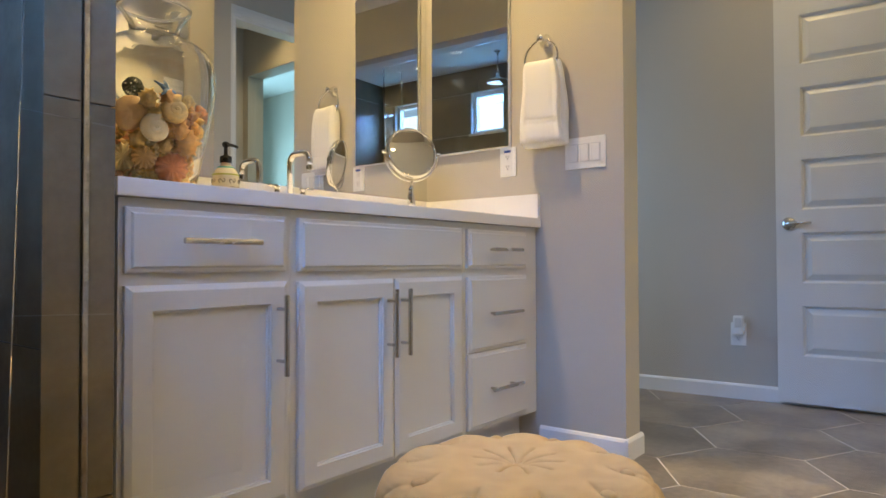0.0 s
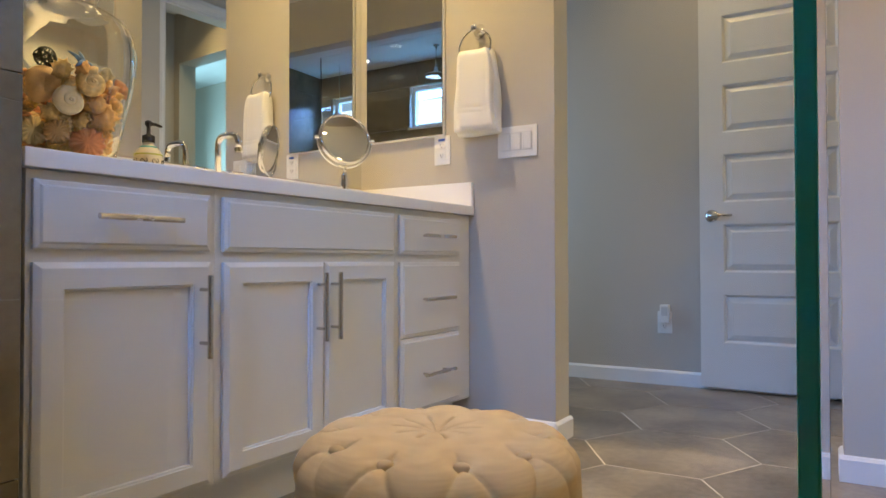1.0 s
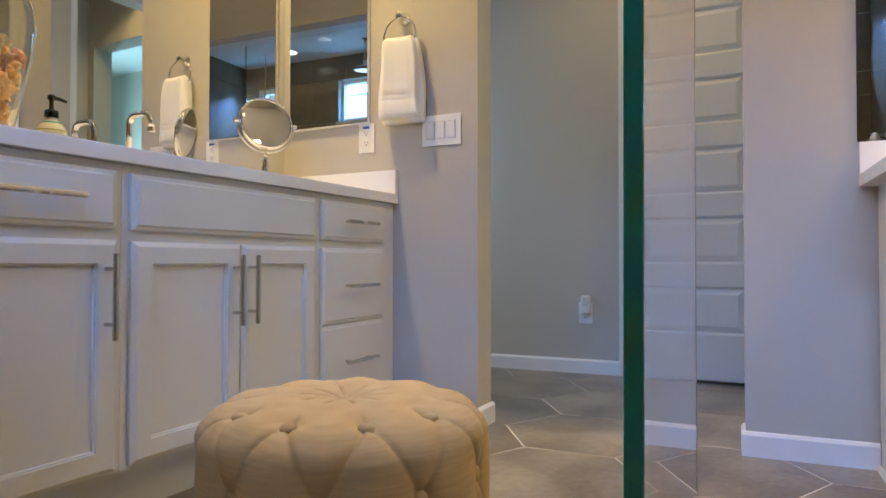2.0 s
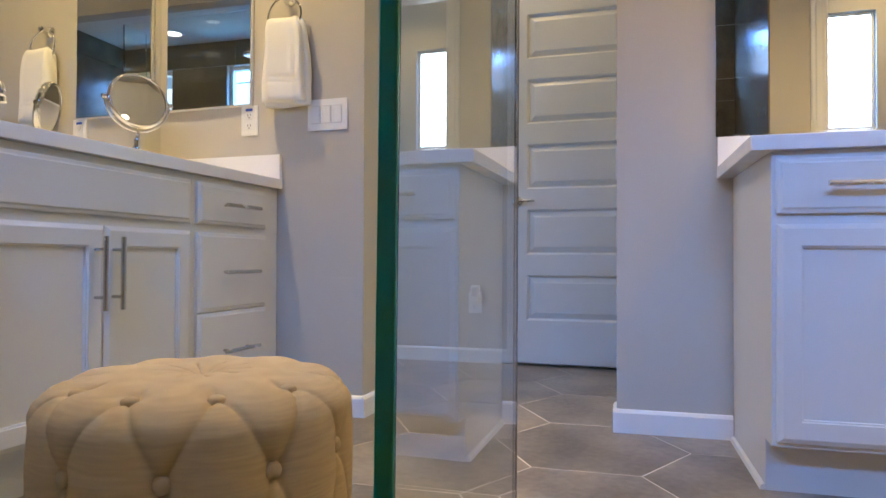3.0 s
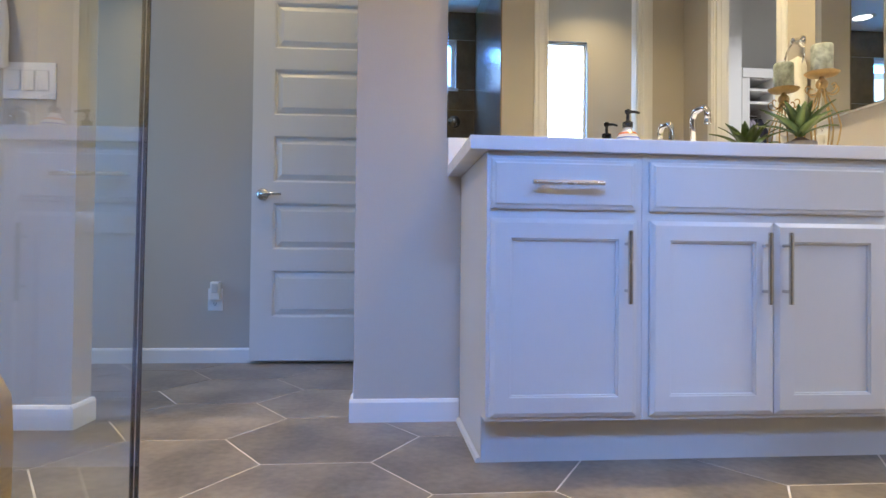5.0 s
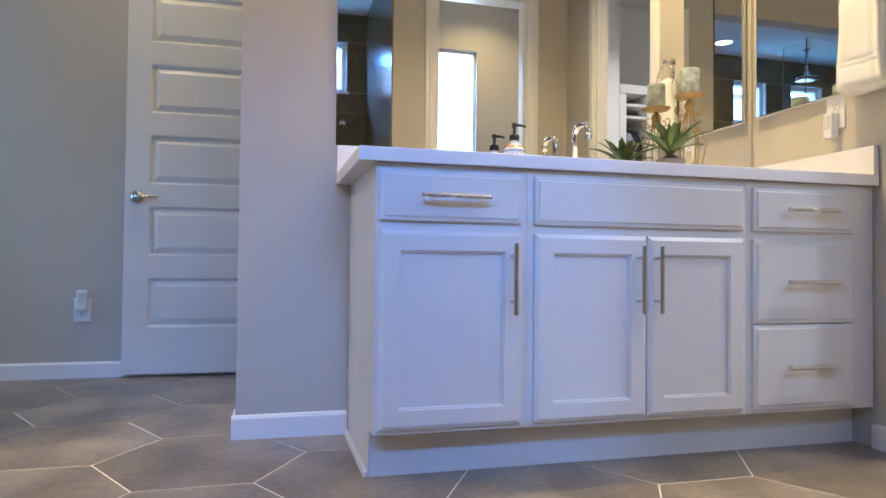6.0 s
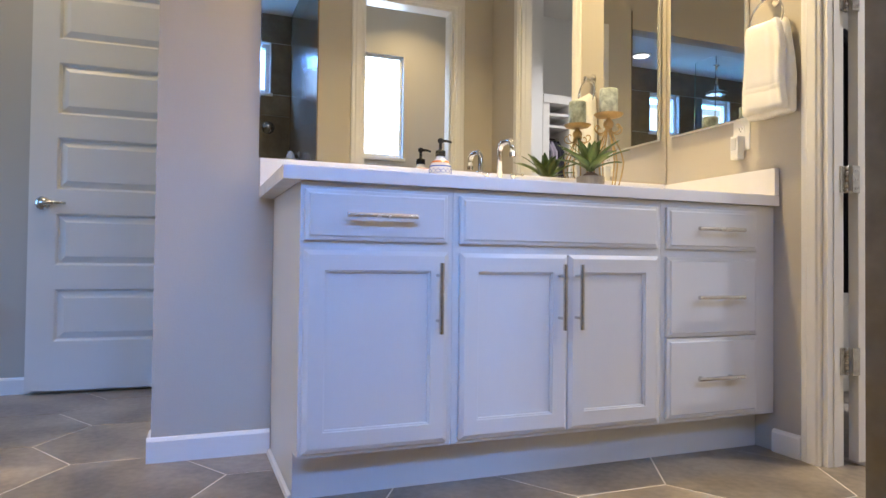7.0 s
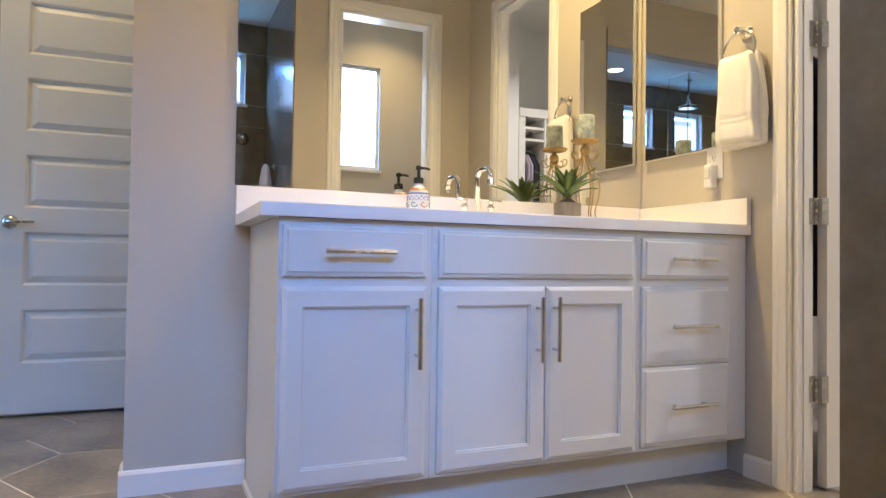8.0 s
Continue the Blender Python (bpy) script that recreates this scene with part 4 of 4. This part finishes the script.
cd = mesh_object("pillar_candle", lathe(bmesh.new(), [(0.001, 0), (0.036, 0), (0.037, 0.004), (0.037, 0.104), (0.035, 0.108), (0.028, 0.106), (0.001, 0.103)], 36), CANDLE, True)
cd.matrix_world = pose(1.235, 2.485, 0.911 + 0.345)
tagged(cd, "green and grey marbled pillar candle on the holder", "candle")

# ---- ottoman ----


def ottoman():
    o = root("tufted_ottoman", pose(-1.0, 1.045, 0), "round button-tufted beige linen ottoman", "ottoman")
    R, H, NA, NB = 0.208, 0.444, 420, 10
    first = radians(-48.5)
    buttons = []
    for i in range(NB):
        buttons.append((first + 2 * math.pi * i / NB, 0.0, 0.158, "top"))
    buttons.append((0.0, 0.0, 0.004, "top"))
    for i in range(NB):
        buttons.append((first + 2 * math.pi * (i + 0.5) / NB, 0.345, 0, "side"))
        buttons.append((first + 2 * math.pi * i / NB, 0.20, 0, "side"))
    # profile from the bottom edge, up the side and over the top, by arc length
    prof = [(R - 0.012, 0.055), (R - 0.004, 0.07), (R, 0.12), (R + 0.001, 0.20), (R, 0.28), (R - 0.001, 0.34)]
    prof += [(R - 0.055 + 0.055 * math.cos(t), H - 0.060 + 0.052 * math.sin(t)) for t in (0.25, 0.5, 0.75, 1.0, 1.25, 1.5)]
    prof += [(R - 0.055 - 0.155 * s, H - 0.006 + 0.008 * s) for s in (0.12, 0.25, 0.4, 0.55, 0.7, 0.85, 0.97)]
    dense = []
    for (r0, z0), (r1, z1) in zip(prof, prof[1:]):
        n = max(1, int(math.hypot(r1 - r0, z1 - z0) / 0.0036))
        dense += [(r0 + (r1 - r0) * k / n, z0 + (z1 - z0) * k / n) for k in range(n)]
    dense.append((0.004, prof[-1][1]))
    arc = [0.0]
    for (r0, z0), (r1, z1) in zip(dense, dense[1:]):
        arc.append(arc[-1] + math.hypot(r1 - r0, z1 - z0))
    DR, DZ, AS = np.array([d[0] for d in dense]), np.array([d[1] for d in dense]), np.array(arc)

    def arc_at(r=None, z=None):
        if z is not None:
            return float(AS[np.argmin(np.abs(DZ - z) + (DR < R - 0.06) * 9)])
        return float(AS[np.argmin(np.abs(DR - r) + (DZ < H - 0.03) * 9)])
    top_s, low_s, foot_s, mid_s = arc_at(r=0.158), arc_at(z=0.345), arc_at(z=0.20), float(AS[-1])
    seams, spots = [], []
    step = 2 * math.pi / NB
    for i in range(NB):
        a = first + step * i
        seams += [(a, top_s, step / 2, low_s), (a, top_s, -step / 2, low_s), (a + step / 2, low_s, step / 2, foot_s), (a + step / 2, low_s, -step / 2, foot_s), (a, foot_s, 0, 0.0), (a, top_s, 0, top_s + 0.025), (a, mid_s, 0, mid_s - 0.060)]
        spots += [(a, top_s), (a + step / 2, low_s), (a, foot_s)]
    SE, SP = np.array(seams), np.array(spots)
    ANG = np.array([2 * math.pi * i / NA for i in range(NA)])

    def wrap(x):
        return (x + math.pi) % (2 * math.pi) - math.pi
    rows = []
    for k, (r, z) in enumerate(dense):
        rl = max(r, 0.02)
        j0, j1 = max(k - 2, 0), min(k + 2, len(dense) - 1)
        tr, tz = dense[j1][0] - dense[j0][0], dense[j1][1] - dense[j0][1]
        ln = math.hypot(tr, tz)
        nr, nz = tz / ln, -tr / ln
        px = wrap(SE[None, :, 0] - ANG[:, None]) * rl
        py = np.broadcast_to(SE[None, :, 1] - arc[k], px.shape)
        dx, dy = SE[None, :, 2] * rl, SE[None, :, 3] - SE[None, :, 1]
        t = np.clip(-(px * dx + py * dy) / (dx * dx + dy * dy + 1e-9), 0, 1)
        ds = np.sqrt((px + t * dx) ** 2 + (py + t * dy) ** 2).min(1)
        db = np.sqrt((wrap(SP[None, :, 0] - ANG[:, None]) * rl) ** 2 + (SP[None, :, 1] - arc[k]) ** 2).min(1)
        fade = min(1.0, r / 0.06)
        depth = fade * ((0.0048 if z < H - 0.03 else 0.0065) * np.exp(-ds / 0.0024) - (0.0075 if z < H - 0.03 else 0.0050) * (1 - np.exp(-(ds / 0.034) ** 1.2))) + 0.0150 * np.exp(-(db / 0.015) ** 1.3) + 0.015 * math.exp(-(r / 0.026) ** 1.4)
        rows.append([((r - nr * d) * math.cos(a), (r - nr * d) * math.sin(a), z - nz * d) for a, d in zip(ANG, depth)])
    cents = [Vector((r * math.cos(a), r * math.sin(a), H - 0.006)) if kind == "top" else Vector((R * math.cos(a), R * math.sin(a), z)) for a, z, r, kind in buttons]
    bm = bmesh.new()
    rings_mesh(bm, rows)
    part("upholstery", bm, LINEN, o, smooth=True)
    for (a, z, r, kind), c in zip(buttons, cents):
        nrm = Vector((0, 0, 1)) if kind == "top" else Vector((math.cos(a), math.sin(a), 0))
        mt = nrm.to_track_quat("Z", "Y").to_matrix().to_4x4()
        b = part("button", lathe(bmesh.new(), [(0.001, -0.006), (0.009, -0.006), (0.0112, -0.001), (0.010, 0.003), (0.006, 0.0052), (0.001, 0.006)], 18), LINEN, o, "linen-covered button", True)
        b.matrix_local = Matrix.Translation(c - nrm * 0.009) @ mt
    for i in range(4):
        a = math.pi / 4 + i * math.pi / 2
        part("leg", lathe(bmesh.new(), [(0.012, 0), (0.016, 0.004), (0.020, 0.056)], 16, at=(0.15 * math.cos(a), 0.15 * math.sin(a), 0)), BLACK, o, "short dark foot")


ottoman()

# ---- closet, seen in the mirror ----
shelf = root("closet_shelving", pose(2.47, -0.19, 0), "white closet shelving unit with hanging clothes", "shelving")
for x in (-0.02, 0.19, 0.62, 0.80):
    part("upright", boxed(x - 0.01, x + 0.01, 0.0, 0.36, 0, 2.0), TRIM, shelf)
part("face_stile", boxed(-0.070, -0.0305, 0.34, 0.36, 0, 2.0), TRIM, shelf)
for z in (1.90, 1.80):
    part("shelf", boxed(-0.0095, 0.1795, 0.0, 0.35, z, z + 0.02), TRIM, shelf)
for z in (0.25, 0.55, 0.85, 1.10, 1.35, 1.58, 1.78):
    part("shelf", boxed(0.2005, 0.6095, 0.0, 0.35, z, z + 0.02), TRIM, shelf)
part("header", boxed(-0.070, 0.84, 0.0, 0.37, 2.0005, 2.07), TRIM, shelf)
part("rail", rod((-0.009, 0.19, 1.74), (0.179, 0.19, 1.74), 0.012), CHROME, shelf)
for i in range(5):
    g = mesh_object("hanging_garment", rings_mesh(bmesh.new(), [[(2.485 + 0.034 * i + 0.012 * math.sin(a), 0.0 + hw * math.copysign(abs(math.cos(a)) ** 0.6, math.cos(a)), z) for a in [2 * math.pi * k / 12 for k in range(12)]] for z, hw in ((1.05, 0.16), (1.3, 0.15), (1.60, 0.15), (1.71, 0.06))]), (CLOTH_DARK, CLOTH_GREY)[i in (1, 2)], True)
    tagged(g, "garment hanging on the closet rail", "clothing", "hanging clothes")
# dark cloth and its rail, added out of sight to blacken the door gap
for i in range(16):
    g = mesh_object("hanging_garment", rings_mesh(bmesh.new(), [[(1.98 + 0.055 * i + 0.024 * math.sin(a), 2.42 + hw * math.copysign(abs(math.cos(a)) ** 0.6, math.cos(a)), z) for a in [2 * math.pi * k / 12 for k in range(12)]] for z, hw in ((0.55, 0.2), (1.1, 0.19), (1.60, 0.18), (1.74, 0.06))]), CLOTH_DARK, True)
    tagged(g, "long dark garment added behind the closet door gap", "clothing", "dark clothes by the closet door")
rail2 = root("closet_rail", Matrix(), "chrome closet hanging rail", "rail")
part("bar", rod((1.75, 2.42, 1.755), (3.39, 2.42, 1.755), 0.013), CHROME, rail2)
for k, z in enumerate((1.371, 1.601)):
    bx = mesh_object("storage_bag", boxed(2.69, 2.94, -0.15, 0.1, z, z + 0.11, bevel=0.03), CLOTH_DARK, True)
    tagged(bx, "dark bag on a closet shelf", "bag", "bags on the closet shelves")
# towel hook and valve in the shower
hook = root("towel_hook", pose(0.41, 0.14, 1.43, 0, 0, -90), "chrome hook on the shower wall", "towel hook")
part("rose", lathe(bmesh.new(), [(0.022, 0.0), (0.022, 0.008), (0.010, 0.012), (0.001, 0.013)], 20), CHROME, hook, smooth=True).matrix_local = pose(0, 0, 0, 90)
part("bar", tube(bmesh.new(), [(0, 0, 0), (0, -0.07, 0.0), (0, -0.09, 0.012)], 0.008), CHROME, hook, smooth=True)
tw2 = mesh_object("bath_towel", rings_mesh(bmesh.new(), [[(0.345 + hw * math.cos(a) * 0.5, 0.14 + hw * math.sin(a) * (1 + 0.2 * math.sin(5 * a)), z) for a in [2 * math.pi * k / 28 for k in range(28)]] for z, hw in ((0.80, 0.10), (1.1, 0.095), (1.33, 0.08), (1.42, 0.05), (1.445, 0.02))]), TOWEL, True)
tagged(tw2, "white bath towel hanging on the shower hook", "towel")
valve = root("shower_valve", pose(0.24, -0.351, 1.70, 0, 0, 180), "chrome shower valve on the tiled wall", "shower valve")
part("plate", lathe(bmesh.new(), [(0.05, 0.0), (0.05, 0.006), (0.02, 0.012), (0.018, 0.05), (0.001, 0.052)], 28), CHROME, valve, smooth=True).matrix_local = pose(0, 0, 0, 90)

tagged(mesh_object("closet_rug", boxed(1.76, 3.38, 0.17, 2.7, -0.003, 0.012), CARPET), "beige closet carpet", "carpet", kind="structure")

# ---- floor tiles: regular hexagons, two edges along x ----
HEX = 0.3062
cells = []
for i in range(-7, 8):
    for j in range(-7, 10):
        x = -0.522 + 1.5 * HEX * i
        y = 2.401 + math.sqrt(3) * HEX * (j + (0.5 if i % 2 else 0))
        if -3.1 < x < 2.0 and 0.55 < y < 4.2:
            cells.append((x, y))
hexme = None
for x, y in cells:
    if hexme is None:
        bm = bmesh.new()
        rings_mesh(bm, [[(r * math.cos(math.pi / 3 * k), r * math.sin(math.pi / 3 * k), z) for k in range(6)] for r, z in ((HEX - 0.0032, -0.02), (HEX - 0.0032, -0.0006), (HEX - 0.0040, 0.0))], cap=(False, True))
        ob = part("tile", bm, TILE_FLOOR, floor)
        hexme = ob.data
    else:
        ob = new("tile", hexme)
        ob.parent = floor
    ob.matrix_local = pose(x, y, 0, 0, 0, 60 * rng.randrange(6))
